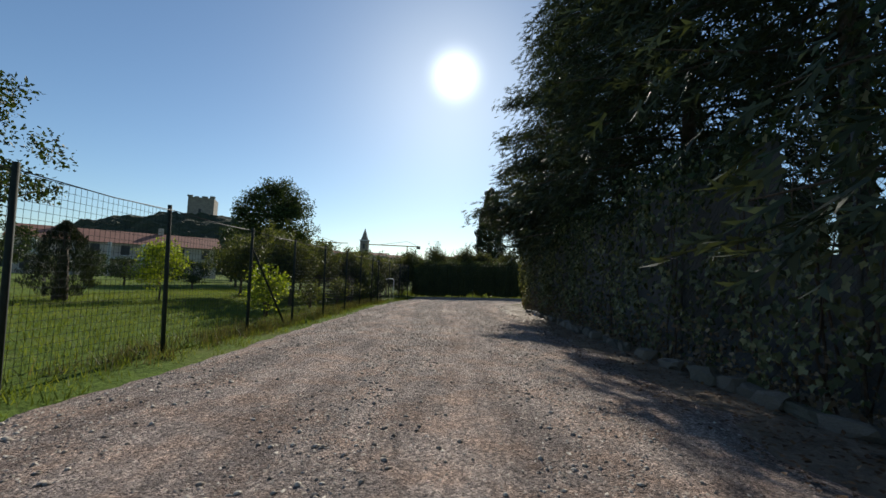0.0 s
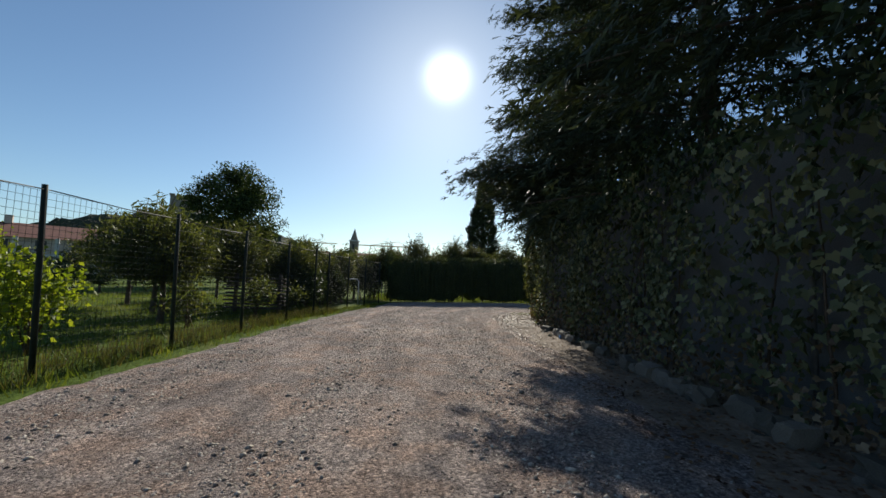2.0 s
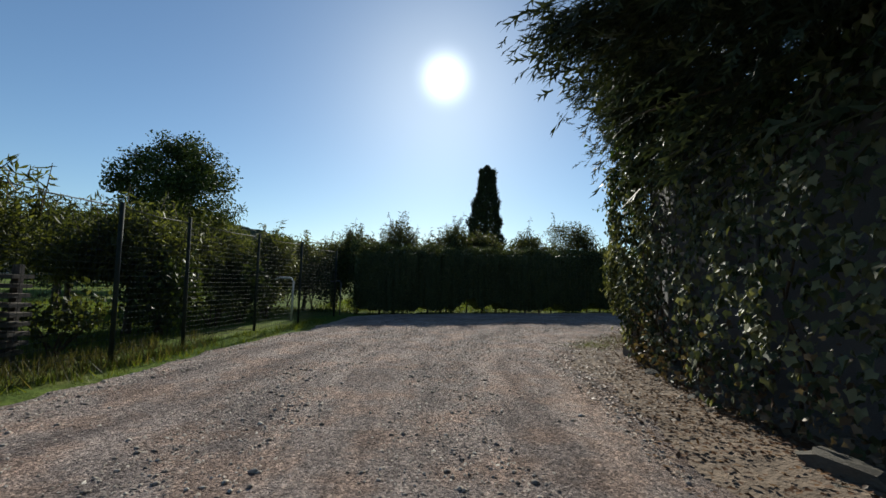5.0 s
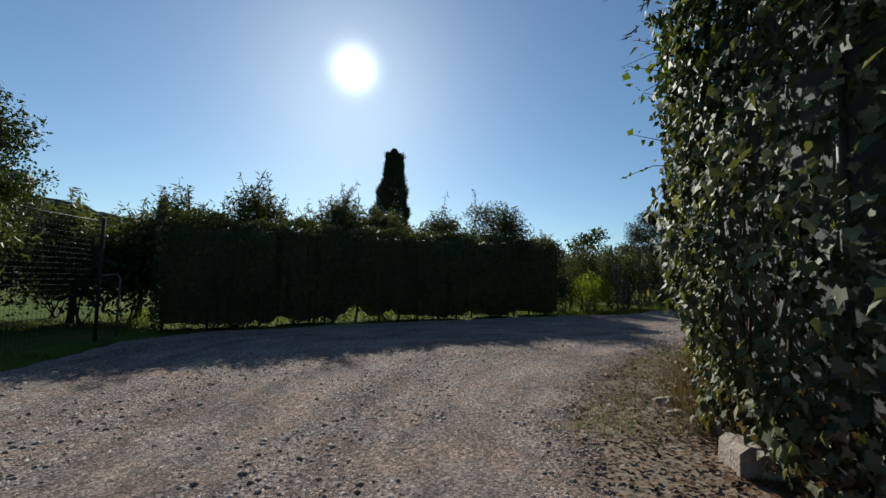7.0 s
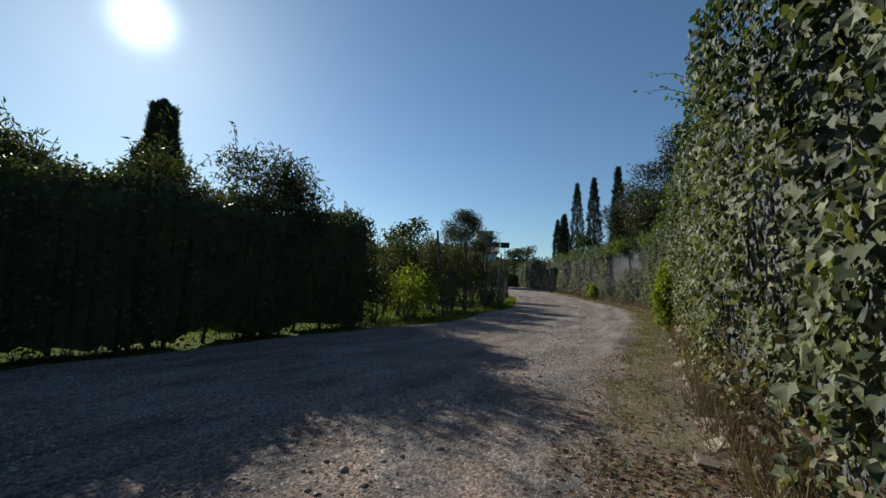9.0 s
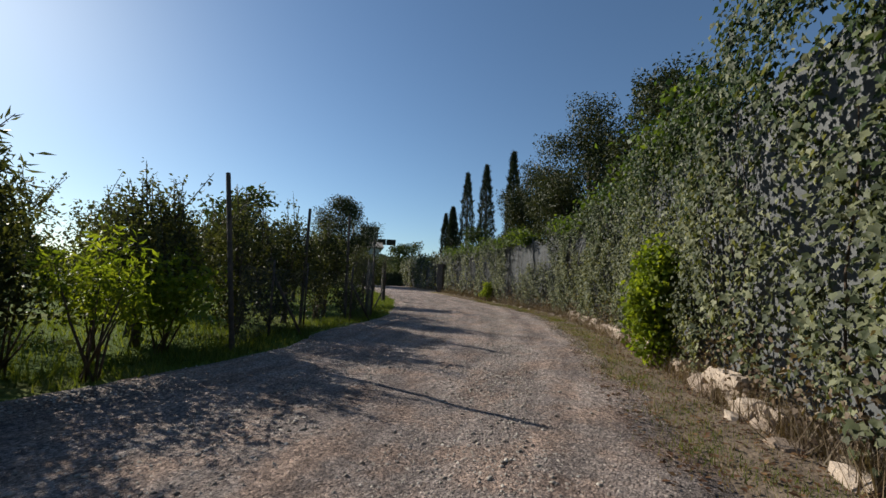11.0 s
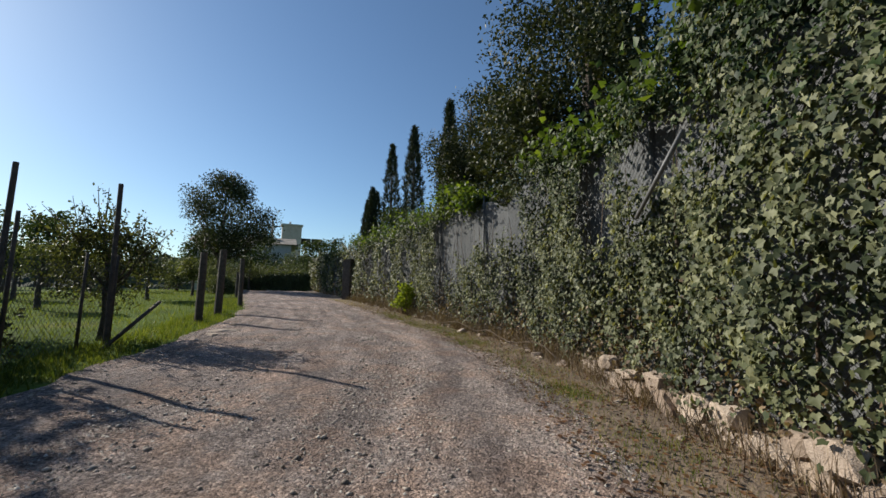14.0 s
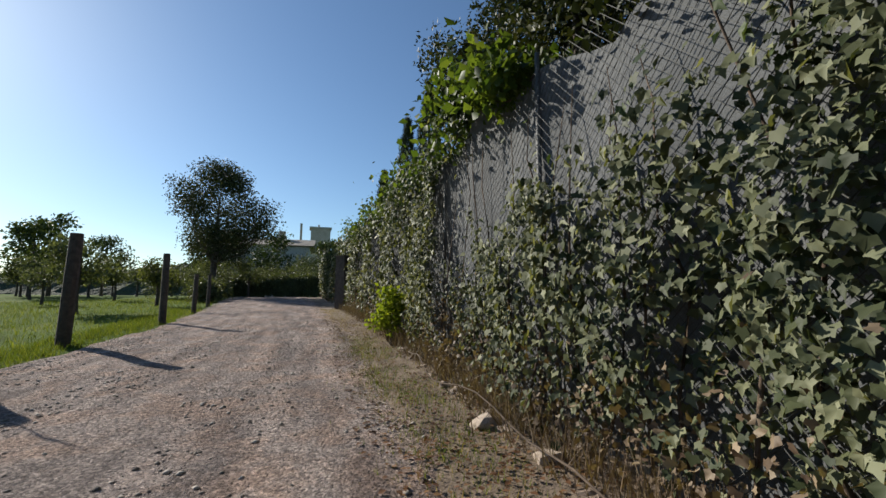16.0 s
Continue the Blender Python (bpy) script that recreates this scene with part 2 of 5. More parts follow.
BARK = plain_mat("bark", (0.05, 0.038, 0.028), (0.13, 0.10, 0.075), 9, 0.95, 0.9, 0, 0.03)
STEM = plain_mat("ivy_stem", (0.06, 0.04, 0.028), (0.13, 0.09, 0.06), 12, 0.9)
POST_WOOD = plain_mat("weathered_post", (0.045, 0.036, 0.03), (0.12, 0.095, 0.075), 10, 0.9, 0.8)
PAINT = plain_mat("dark_green_paint", (0.010, 0.018, 0.013), (0.022, 0.032, 0.024), 20, 0.85, 0.2)
WIRE = plain_mat("dull_wire", (0.05, 0.052, 0.05), (0.10, 0.10, 0.095), 20, 0.8, 0.1, 0.0)
PIPE = plain_mat("grey_pipe", (0.09, 0.092, 0.092), (0.16, 0.16, 0.16), 14, 0.6, 0.2, 0.2)
PLASTER = plain_mat("plaster", (0.42, 0.36, 0.29), (0.55, 0.48, 0.40), 1.2, 0.9, 0.3)
PALE = plain_mat("pale_plaster", (0.5, 0.48, 0.44), (0.62, 0.6, 0.55), 1.2, 0.9, 0.3)
TILE = plain_mat("roof_tile", (0.20, 0.075, 0.05), (0.34, 0.14, 0.09), 2.5, 0.85, 0.6)
STONEWALL = plain_mat("old_masonry", (0.20, 0.17, 0.14), (0.32, 0.28, 0.23), 0.6, 0.95, 0.6, 0, 0.2)
DARK = plain_mat("dark_opening", (0.015, 0.015, 0.016), (0.03, 0.03, 0.03), 3, 0.4, 0.1)
WOODS = plain_mat("far_woods", (0.03, 0.042, 0.022), (0.07, 0.085, 0.04), 0.09, 0.95, 1.0, 0, 3.0)
CRANE = plain_mat("crane_steel", (0.30, 0.20, 0.06), (0.4, 0.28, 0.1), 3, 0.6, 0.1)
BLUE = plain_mat("blue_plastic", (0.05, 0.16, 0.35), (0.09, 0.22, 0.45), 9, 0.35, 0.1)
WHITE = plain_mat("white_paint", (0.62, 0.62, 0.6), (0.78, 0.78, 0.76), 6, 0.5, 0.1)


# ---- mesh helpers ----
def put_mesh(name, verts, faces, mat, parent=None, label="", smooth=False):
    """One mesh object from vertex and face arrays."""
    me = bpy.data.meshes.new(name)
    verts = np.asarray(verts, dtype=np.float32)
    if isinstance(faces, np.ndarray):
        n, k = faces.shape
        me.vertices.add(len(verts))
        me.vertices.foreach_set("co", verts.ravel())
        me.loops.add(n * k)
        me.loops.foreach_set("vertex_index", faces.astype(np.int32).ravel())
        me.polygons.add(n)
        me.polygons.foreach_set("loop_start", np.arange(0, n * k, k, dtype=np.int32))
        me.update(calc_edges=True)
        me.validate()
    else:
        me.from_pydata([tuple(v) for v in verts.tolist()], [], faces)
    me.materials.append(mat)
    if smooth:
        me.polygons.foreach_set("use_smooth", np.ones(len(me.polygons), dtype=bool))
    ob = new(name, me)
    if parent:
        ob.parent = parent
    if label:
        ob["label"] = label
    return ob


def part(name, bm, mat, parent, label="", smooth=False):
    me = bpy.data.meshes.new(name)
    bm.to_mesh(me)
    bm.free()
    me.materials.append(mat)
    if smooth:
        me.polygons.foreach_set("use_smooth", np.ones(len(me.polygons), dtype=bool))
    ob = new(name, me)
    if parent:
        ob.parent = parent
    if label:
        ob["label"] = label
    return ob


def thing(name, x, y, label, category, group="", z=None, kind=""):
    ob = new(name)
    ob.empty_display_size = 0.2
    ob.location = (x, y, ground_z(x, y) if z is None else z)
    return tagged(ob, label, category, group, kind)


def tube_into(V, F, pts, radii, sides=6):
    """Adds a tapered tube along pts to vertex and face lists."""
    start = len(V)
    n = len(pts)
    for i, p in enumerate(pts):
        p = Vector(p)
        d = (Vector(pts[min(i + 1, n - 1)]) - Vector(pts[max(i - 1, 0)])).normalized()
        a = d.orthogonal().normalized() if abs(d.z) > 0.99 else d.cross(Vector((0, 0, 1))).normalized()
        b = d.cross(a)
        for k in range(sides):
            w = 2 * math.pi * k / sides
            V.append(tuple(p + (a * math.cos(w) + b * math.sin(w)) * radii[i]))
    for i in range(n - 1):
        for k in range(sides):
            F.append((start + i * sides + k, start + i * sides + (k + 1) % sides, start + (i + 1) * sides + (k + 1) % sides, start + (i + 1) * sides + k))
    F.append(tuple(start + k for k in reversed(range(sides))))
    F.append(tuple(start + (n - 1) * sides + k for k in range(sides)))


def tubes(name, runs, mat, parent=None, label="", sides=6, smooth=True):
    V, F = [], []
    for pts, radii in runs:
        tube_into(V, F, pts, radii, sides)
    return put_mesh(name, V, F, mat, parent, label, smooth)


def box_into(V, F, x0, y0, z0, x1, y1, z1):
    s = len(V)
    V += [(x0, y0, z0), (x1, y0, z0), (x1, y1, z0), (x0, y1, z0), (x0, y0, z1), (x1, y0, z1), (x1, y1, z1), (x0, y1, z1)]
    F += [(s, s + 3, s + 2, s + 1), (s + 4, s + 5, s + 6, s + 7), (s, s + 1, s + 5, s + 4), (s + 1, s + 2, s + 6, s + 5), (s + 2, s + 3, s + 7, s + 6), (s + 3, s, s + 4, s + 7)]


def box(name, lo, hi, mat, parent, label="", bevel=0.0):
    V, F = [], []
    box_into(V, F, *lo, *hi)
    ob = put_mesh(name, V, F, mat, parent, label)
    if bevel:
        b = bmesh.new()
        b.from_mesh(ob.data)
        bmesh.ops.bevel(b, geom=b.edges[:], offset=bevel, segments=2, affect="EDGES")
        b.to_mesh(ob.data)
        b.free()
    return ob


# leaf outlines: points in the leaf's own plane (across, along, lift) and triangles
OVAL = (np.array([(0, 0, 0), (-0.27, 0.45, 0.09), (0, 1, -0.05), (0.27, 0.45, 0.09)]), np.array([(0, 2, 1), (0, 3, 2)]))
LANCE = (np.array([(0, 0, 0), (-0.11, 0.4, 0.04), (0, 1, -0.16), (0.11, 0.4, 0.04)]), np.array([(0, 2, 1), (0, 3, 2)]))
IVYLEAF = (np.array([(0, 0.02, -0.03), (0.3, -0.15, 0.05), (0.57, 0.35, 0.08), (0.28, 0.54, 0.06), (0.02, 0.98, -0.18), (-0.27, 0.52, 0.06), (-0.56, 0.38, 0.07), (-0.31, -0.13, 0.05)]),
           np.array([(0, 1, 2), (0, 2, 3), (0, 3, 4), (0, 4, 5), (0, 5, 6), (0, 6, 7)]))
SPRAY = (np.array([(-0.045, 0, 0), (0.045, 0, 0), (0, 1, -0.12), (0, 0.12, 0), (0.24, 0.5, -0.05), (0.02, 0.36, 0), (0, 0.2, 0.0), (-0.25, 0.56, -0.05), (-0.02, 0.42, 0),
                   (0, 0.42, 0), (0.19, 0.78, -0.1), (0.02, 0.62, 0), (0, 0.5, 0), (-0.17, 0.84, -0.1), (-0.02, 0.68, 0)]),
         np.array([(0, 1, 2), (3, 4, 5), (6, 8, 7), (9, 10, 11), (12, 14, 13)]))
BLADE = (np.array([(-0.035, 0, 0), (0.035, 0, 0), (0.0, 1, 0.22)]), np.array([(0, 1, 2)]))


def leaf_arrays(P, A, N, size, form, wide=1.0):
    """Leaves at P growing along A with faces towards N (rows of n), of the given sizes."""
    T, tri = form
    A = A / np.linalg.norm(A, axis=1, keepdims=True)
    X = np.cross(A, N)
    X /= np.linalg.norm(X, axis=1, keepdims=True) + 1e-9
    Z = np.cross(X, A)
    size = np.broadcast_to(size, (len(P),))
    M = T[None] * size[:, None, None]
    if len(T) == 8:
        # ivy leaves differ in how they fold and skew
        M[:, :, 2] *= RNG.uniform(-0.5, 2.4, (len(P), 1))
        M[:, :, 0] *= RNG.uniform(0.75, 1.2, (len(P), 1))
        M[:, :, 0] += M[:, :, 1] * RNG.normal(0, 0.14, (len(P), 1))
    V = P[:, None] + M[:, :, :1] * wide * X[:, None] + M[:, :, 1:2] * A[:, None] + M[:, :, 2:] * Z[:, None]
    F = tri[None] + (np.arange(len(P)) * len(T))[:, None, None]
    return V.reshape(-1, 3), F.reshape(-1, 3)


def unit(n):
    v = RNG.normal(size=(n, 3))
    return v / np.linalg.norm(v, axis=1, keepdims=True)


def leaves(name, P, size, form, mat, parent=None, label="", droop=0.3, face=None, along=None, wide=1.0):
    n = len(P)
    A = unit(n) if along is None else along + 0.65 * unit(n)
    A = A + np.array([0, 0, -droop])
    N = unit(n) if face is None else face + 0.65 * unit(n)
    V, F = leaf_arrays(P, A, N, size * RNG.uniform(0.5, 1.35, n), form, wide)
    return put_mesh(name, V, F, mat, parent, label)


def clumped(n, clumps, spread):
    """n places gathered round the rows of clumps."""
    k = RNG.integers(0, len(clumps), n)
    d = np.clip(RNG.normal(size=(n, 3)), -1.4, 1.4) * np.asarray(spread)
    return clumps[k] + d


def tree(name, x, y, h, radius, low, label, mat, form=OVAL, n=9000, leaf=0.09, clumps=60, spread=0.3, trunk=0.12, category="tree", group="", lean=(0, 0),
         forks=6, crown_shape=0.62, shoots=0, droop=0.3, fill=0.35, bare=0):
    """A tree: tapered trunk with limbs, and a crown of leaf clumps with gaps."""
    ob = thing(name, x, y, label, category, group)
    mid = low + (h - low) * 0.5
    C = unit(clumps) * (RNG.uniform(fill, 1, (clumps, 1)) ** 0.6)
    C[:, 2] = np.where(C[:, 2] < 0, C[:, 2] * 0.9, C[:, 2])
    squeeze = 1 - np.clip(C[:, 2:3], 0, 1) * (1 - crown_shape)
    C = C * np.array([radius - spread, radius - spread, (h - low) * 0.5 - spread * 0.6]) * np.hstack([squeeze, squeeze, np.ones_like(squeeze)])
    C += np.array([lean[0], lean[1], mid])
    fork = Vector((lean[0] * 0.3, lean[1] * 0.3, low + (h - low) * 0.18))
    tubes("trunk", [([(0, 0, -0.15), (0.02, 0.01, 0.05), (lean[0] * 0.15 + 0.04, lean[1] * 0.15, fork.z * 0.5), tuple(fork), (lean[0] * 0.7, lean[1] * 0.7, mid + (h - low) * 0.2)],
                     [trunk * 1.5, trunk * 1.12, trunk * 0.9, trunk * 0.75, trunk * 0.15])], BARK, ob, sides=8)
    for i in range(forks):
        c = Vector(C[RNG.integers(0, clumps)])
        a = Vector((0, 0, fork.z * RNG.uniform(0.75, 1.15)))
        m = a.lerp(c, 0.5) + Vector((0, 0, -0.08 * (h - low)))
        tubes("limb", [([tuple(a), tuple(m), tuple(c)], [trunk * 0.5, trunk * 0.32, trunk * 0.08])], BARK, ob, sides=5)
    if bare:
        runs = []
        for i in range(bare):
            c = Vector(C[RNG.integers(0, clumps)])
            e = c + Vector(RNG.normal(0, 0.25, 3)) + Vector((0, 0, RNG.uniform(0.2, 0.6)))
            runs.append(([tuple(c), tuple(c.lerp(e, 0.5) + Vector(RNG.normal(0, 0.04, 3))), tuple(e)], [0.02, 0.012, 0.003]))
        tubes("twig_growth", runs, BARK, ob, sides=4)["kind"] = "stuff"
    P = clumped(n, C, (spread, spread, spread * 0.8))
    leaves("crown", P, leaf, form, mat, ob, droop=droop)
    if shoots:
        pts, runs = [], []
        for i in range(shoots):
            c = C[RNG.integers(0, clumps)]
            top = c + np.array([RNG.normal(0, 0.2), RNG.normal(0, 0.2), RNG.uniform(0.35, 0.85)])
            runs.append(([tuple(c), tuple(top)], [0.012, 0.004]))
            t = RNG.uniform(0.1, 1, (26, 1))
            pts.append(c + (top - c) * t + RNG.normal(0, 0.03, (26, 3)))
        tubes("shoot_growth", runs, BARK, ob, sides=4)["kind"] = "stuff"
        leaves("shoot_foliage", np.vstack(pts), leaf * 1.1, form, mat, ob, droop=0.1)
    return ob


def cypress(name, x, y, h, radius, label, n=7000, leaf=0.3, blunt=0.0, group="tall cypresses"):
    """A narrow upright conifer with an uneven outline."""
    ob = thing(name, x, y, label, "cypress tree", group)
    tubes("trunk", [([(0, 0, -0.2), (0, 0, h * 0.5), (0, 0, h * 0.96)], [radius * 0.25, radius * 0.16, 0.02])], BARK, ob)
    t = RNG.uniform(0.02, 1, n) ** 0.85
    prof = np.minimum(1, 0.35 + 3.2 * t) * np.maximum((1 - t ** 3.2), blunt * (t < 0.97))
    wob = 1 + 0.16 * np.sin(t * 41 + RNG.uniform(0, 6)) * RNG.uniform(0.3, 1, n)
    w = RNG.uniform(0, 2 * math.pi, n)
    lobes = 1 + 0.13 * np.sin(3 * w + t * 9) + 0.08 * np.sin(7 * w - t * 23)
    r = radius * prof * wob * lobes * np.sqrt(RNG.uniform(0.45, 1.0, n))
    P = np.stack([r * np.cos(w), r * np.sin(w), t * h], 1)
    A = np.stack([0.45 * np.cos(w), 0.45 * np.sin(w), np.ones(n)], 1)
    leaves("crown", P, leaf, SPRAY, CYPRESS, ob, droop=-0.2, along=A)
    return ob
# ---- ground, lane, verge ----
def axis(lo, hi, a, b, step):
    out = list(np.arange(a, b + 0.01, step))
    d, v = step, a
    while v > lo:
        d *= 1.6
        v -= d
        out.insert(0, max(v, lo))
    d, v = step, b
    while v < hi:
        d *= 1.6
        v += d
        out.append(min(v, hi))
    return out


gx, gy = axis(-2500, 2500, -20, 50, 0.7), axis(-2500, 2500, -10, 66, 0.7)
gv = [(x, y, ground_z(x, y) - 0.035 + (0.03 * noise.noise((x * 0.5, y * 0.5, 9)) if abs(x) < 80 and abs(y) < 90 else 0)) for y in gy for x in gx]
gf = [(j * len(gx) + i, j * len(gx) + i + 1, (j + 1) * len(gx) + i + 1, (j + 1) * len(gx) + i) for j in range(len(gy) - 1) for i in range(len(gx) - 1)]
tagged(put_mesh("ground", gv, gf, MEADOW, smooth=True), "mown green lawn and meadow with dry patches", "ground", kind="structure")


def lane_at(u):
    """The lane's two edges at a share u of its length."""
    return LEFT.at(u * LEFT.length), WALL.off(u * WALL.length, 0.95)


# pairs of edge places that lie square across the lane
PAIRS = [(i / 520) for i in range(521)]
rv, rf, across = [], [], 34
sl = [LEFT.length * u for u in PAIRS]
for u, s in zip(PAIRS, sl):
    a = LEFT.at(s)
    sw = float(np.interp(s, [0, LEFT.near(-2.1, 18.2), LEFT.near(6.7, 28.1), LEFT.near(16.6, 31.9), LEFT.length],
                         [0, WALL.near(3.7, 17.4), WALL.near(11.6, 23.1), WALL.near(22.0, 28.6), WALL.length]))
    b = WALL.off(sw, 0.95)
    for k in range(across + 1):
        t = k / across
        wob = (0.42 if k > across / 2 else 0.16) * noise.noise((s * 0.8, 5 * (k > across / 2), 2.2)) + 0.12 * noise.noise((s * 3.1, 9 * (k > across / 2), 4.2))
        e = wob * (1 - min(t, 1 - t) * 6) if min(t, 1 - t) < 1 / 6 else 0
        x, y = a[0] + (b[0] - a[0]) * t, a[1] + (b[1] - a[1]) * t
        dx, dy = b[0] - a[0], b[1] - a[1]
        L = math.hypot(dx, dy)
        x, y = x + dx / L * e, y + dy / L * e
        rut = -0.02 * math.exp(-((t - 0.36) / 0.07) ** 2) - 0.02 * math.exp(-((t - 0.68) / 0.07) ** 2)
        edge = -0.03 * (1 - min(min(t, 1 - t) * 14, 1))
        rv.append((x, y, ground_z(x, y) + relief(x, y) + rut + edge + 0.01))
for j in range(520):
    for k in range(across):
        i = j * (across + 1) + k
        rf.append((i, i + 1, i + across + 2, i + across + 1))
ROAD_V = np.array(rv).reshape(521, across + 1, 3)
road = tagged(put_mesh("road", rv, rf, GRAVEL, smooth=True), "pale grey gravel lane with faint wheel ruts", "gravel road", kind="structure")
uv = road.data.uv_layers.new(name="UVMap")
corner = np.empty(len(road.data.loops), dtype=np.int32)
road.data.loops.foreach_get("vertex_index", corner)
uv.data.foreach_set("uv", np.stack([(corner % (across + 1)) / across * 13, (corner // (across + 1)) / 520 * LEFT.length * 0.55], 1).astype(np.float32).ravel())

vv, vf = [], []
for j in range(401):
    s = WALL.length * j / 400
    for k in range(9):
        o = 1.25 - 1.75 * k / 8
        x, y = WALL.off(s, o)
        vv.append((x, y, ground_z(x, y) + 0.004 + 0.05 * (k / 8) ** 1.5 + 0.025 * noise.noise((x * 2.2, y * 2.2, 8)) - 0.035 * (k == 0)))
for j in range(400):
    for k in range(8):
        i = j * 9 + k
        vf.append((i, i + 9, i + 10, i + 1))
tagged(put_mesh("verge", vv, vf, VERGE, smooth=True), "strip of bare brown soil along the overgrown fence", "verge", kind="structure")


def scatter_along(line, s0, s1, o0, o1, n, power=1.0):
    s = RNG.uniform(s0, s1, n)
    o = o0 + (o1 - o0) * RNG.uniform(0, 1, n) ** power
    out = np.empty((n, 3))
    for i in range(n):
        x, y = line.off(s[i], o[i])
        out[i] = x, y, ground_z(x, y)
    return out


# loose stones on the lane
OCTA = np.array([(1, 0, 0), (0, 1, 0), (-1, 0, 0), (0, -1, 0), (0, 0, 1), (0.3, 0.2, -1)], float)
OCT_F = np.array([(0, 1, 4), (1, 2, 4), (2, 3, 4), (3, 0, 4), (1, 0, 5), (2, 1, 5), (3, 2, 5), (0, 3, 5)])


def pebble_field(name, n, small, large, label, j0=0, j1=520):
    j, k = RNG.uniform(j0, j1 - 1, n * 2), RNG.uniform(0, across - 1, n * 2)
    loose = np.sin(k * 0.58 + 1.1 * np.sin(j * 0.045)) + 0.8 * np.sin(j * 0.31 + k * 0.9) * np.sin(j * 0.17 - k * 0.55) + RNG.normal(0, 0.55, n * 2)
    order = np.argsort(-loose)[:n]
    j, k = j[order], k[order]
    a, b, fj, fk = j.astype(int), k.astype(int), (j % 1)[:, None], (k % 1)[:, None]
    P = (ROAD_V[a, b] * (1 - fj) + ROAD_V[a + 1, b] * fj) * (1 - fk) + (ROAD_V[a, b + 1] * (1 - fj) + ROAD_V[a + 1, b + 1] * fj) * fk
    r = small + (large - small) * RNG.uniform(0, 1, n) ** 3.4
    w = RNG.uniform(0, 6.28, n)
    S = OCTA[None] * RNG.uniform(0.6, 1.3, (n, 6, 1)) * r[:, None, None] * np.array([1, 0.75, 0.5])
    X = S[:, :, 0] * np.cos(w)[:, None] - S[:, :, 1] * np.sin(w)[:, None]
    Y = S[:, :, 0] * np.sin(w)[:, None] + S[:, :, 1] * np.cos(w)[:, None]
    V = np.stack([X, Y, S[:, :, 2]], 2) + P[:, None] + np.array([0, 0, 0.15]) * r[:, None, None]
    F = OCT_F[None] + (np.arange(n) * 6)[:, None, None]
    return tagged(put_mesh(name, V.reshape(-1, 3), F.reshape(-1, 3), PEBBLES), label, "gravel", kind="stuff")


def grit_field(n, small, large, label, j0, j1):
    """Fine chips of stone, each a low uneven pyramid."""
    j, k = RNG.uniform(j0, j1 - 1, n * 2), RNG.uniform(0, across - 1, n * 2)
    loose = np.sin(k * 0.58 + 1.1 * np.sin(j * 0.045)) + 0.8 * np.sin(j * 0.31 + k * 0.9) * np.sin(j * 0.17 - k * 0.55) + RNG.normal(0, 0.55, n * 2)
    order = np.argsort(-loose)[:n]
    j, k = j[order], k[order]
    a, b, fj, fk = j.astype(int), k.astype(int), (j % 1)[:, None], (k % 1)[:, None]
    P = (ROAD_V[a, b] * (1 - fj) + ROAD_V[a + 1, b] * fj) * (1 - fk) + (ROAD_V[a, b + 1] * (1 - fj) + ROAD_V[a + 1, b + 1] * fj) * fk
    r = small + (large - small) * RNG.uniform(0, 1, n) ** 2
    w = RNG.uniform(0, 6.28, (n, 1)) + np.array([0, 1.57, 3.14, 4.71]) + RNG.normal(0, 0.3, (n, 4))
    q = r[:, None] * RNG.uniform(0.6, 1.3, (n, 4))
    V = np.zeros((n, 5, 3))
    V[:, :4, 0], V[:, :4, 1], V[:, :4, 2] = q * np.cos(w), q * np.sin(w), -0.1 * r[:, None]
    V[:, 4] = np.stack([r * RNG.normal(0, 0.3, n), r * RNG.normal(0, 0.3, n), r * RNG.uniform(0.35, 0.9, n)], 1)
    V += P[:, None]
    F = np.array([(0, 1, 4), (1, 2, 4), (2, 3, 4), (3, 0, 4)])[None] + (np.arange(n) * 5)[:, None, None]
    return tagged(put_mesh("grit", V.reshape(-1, 3), F.reshape(-1, 3), PEBBLES), label, "gravel", kind="stuff")


grit_field(72000, 0.006, 0.016, "fine pale stone chips covering the lane", 50, 330)
pebble_field("gravel", 30000, 0.006, 0.028, "loose grey and white gravel stones on the lane", 40, 400)
pebble_field("gravel", 380, 0.018, 0.042, "larger pale stones lying on the gravel lane", 40, 420)


# ---- the overgrown boundary fence ----
S_CORNER = WALL.near(4.15, 18.5)
S_OPEN0, S_OPEN1 = WALL.near(20.2, 27.4), WALL.near(27.5, 34.6)
S_SLAB = WALL.near(32.6, 41)


def ivy_top(s):
    """Height of the ivy along the fence."""
    base = np.interp(s, [0, S_CORNER - 5, S_CORNER - 1.5, S_CORNER + 1, WALL.near(11.6, 23.1), WALL.near(16.5, 25.3), WALL.near(20.2, 27.4), WALL.near(23, 29.45), WALL.length],
                     [2.7, 2.6, 3.0, 3.2, 3.4, 3.25, 2.95, 2.85, 2.5])
    return base + 0.16 * np.sin(s * 1.7) + 0.1 * np.sin(s * 4.3 + 1)


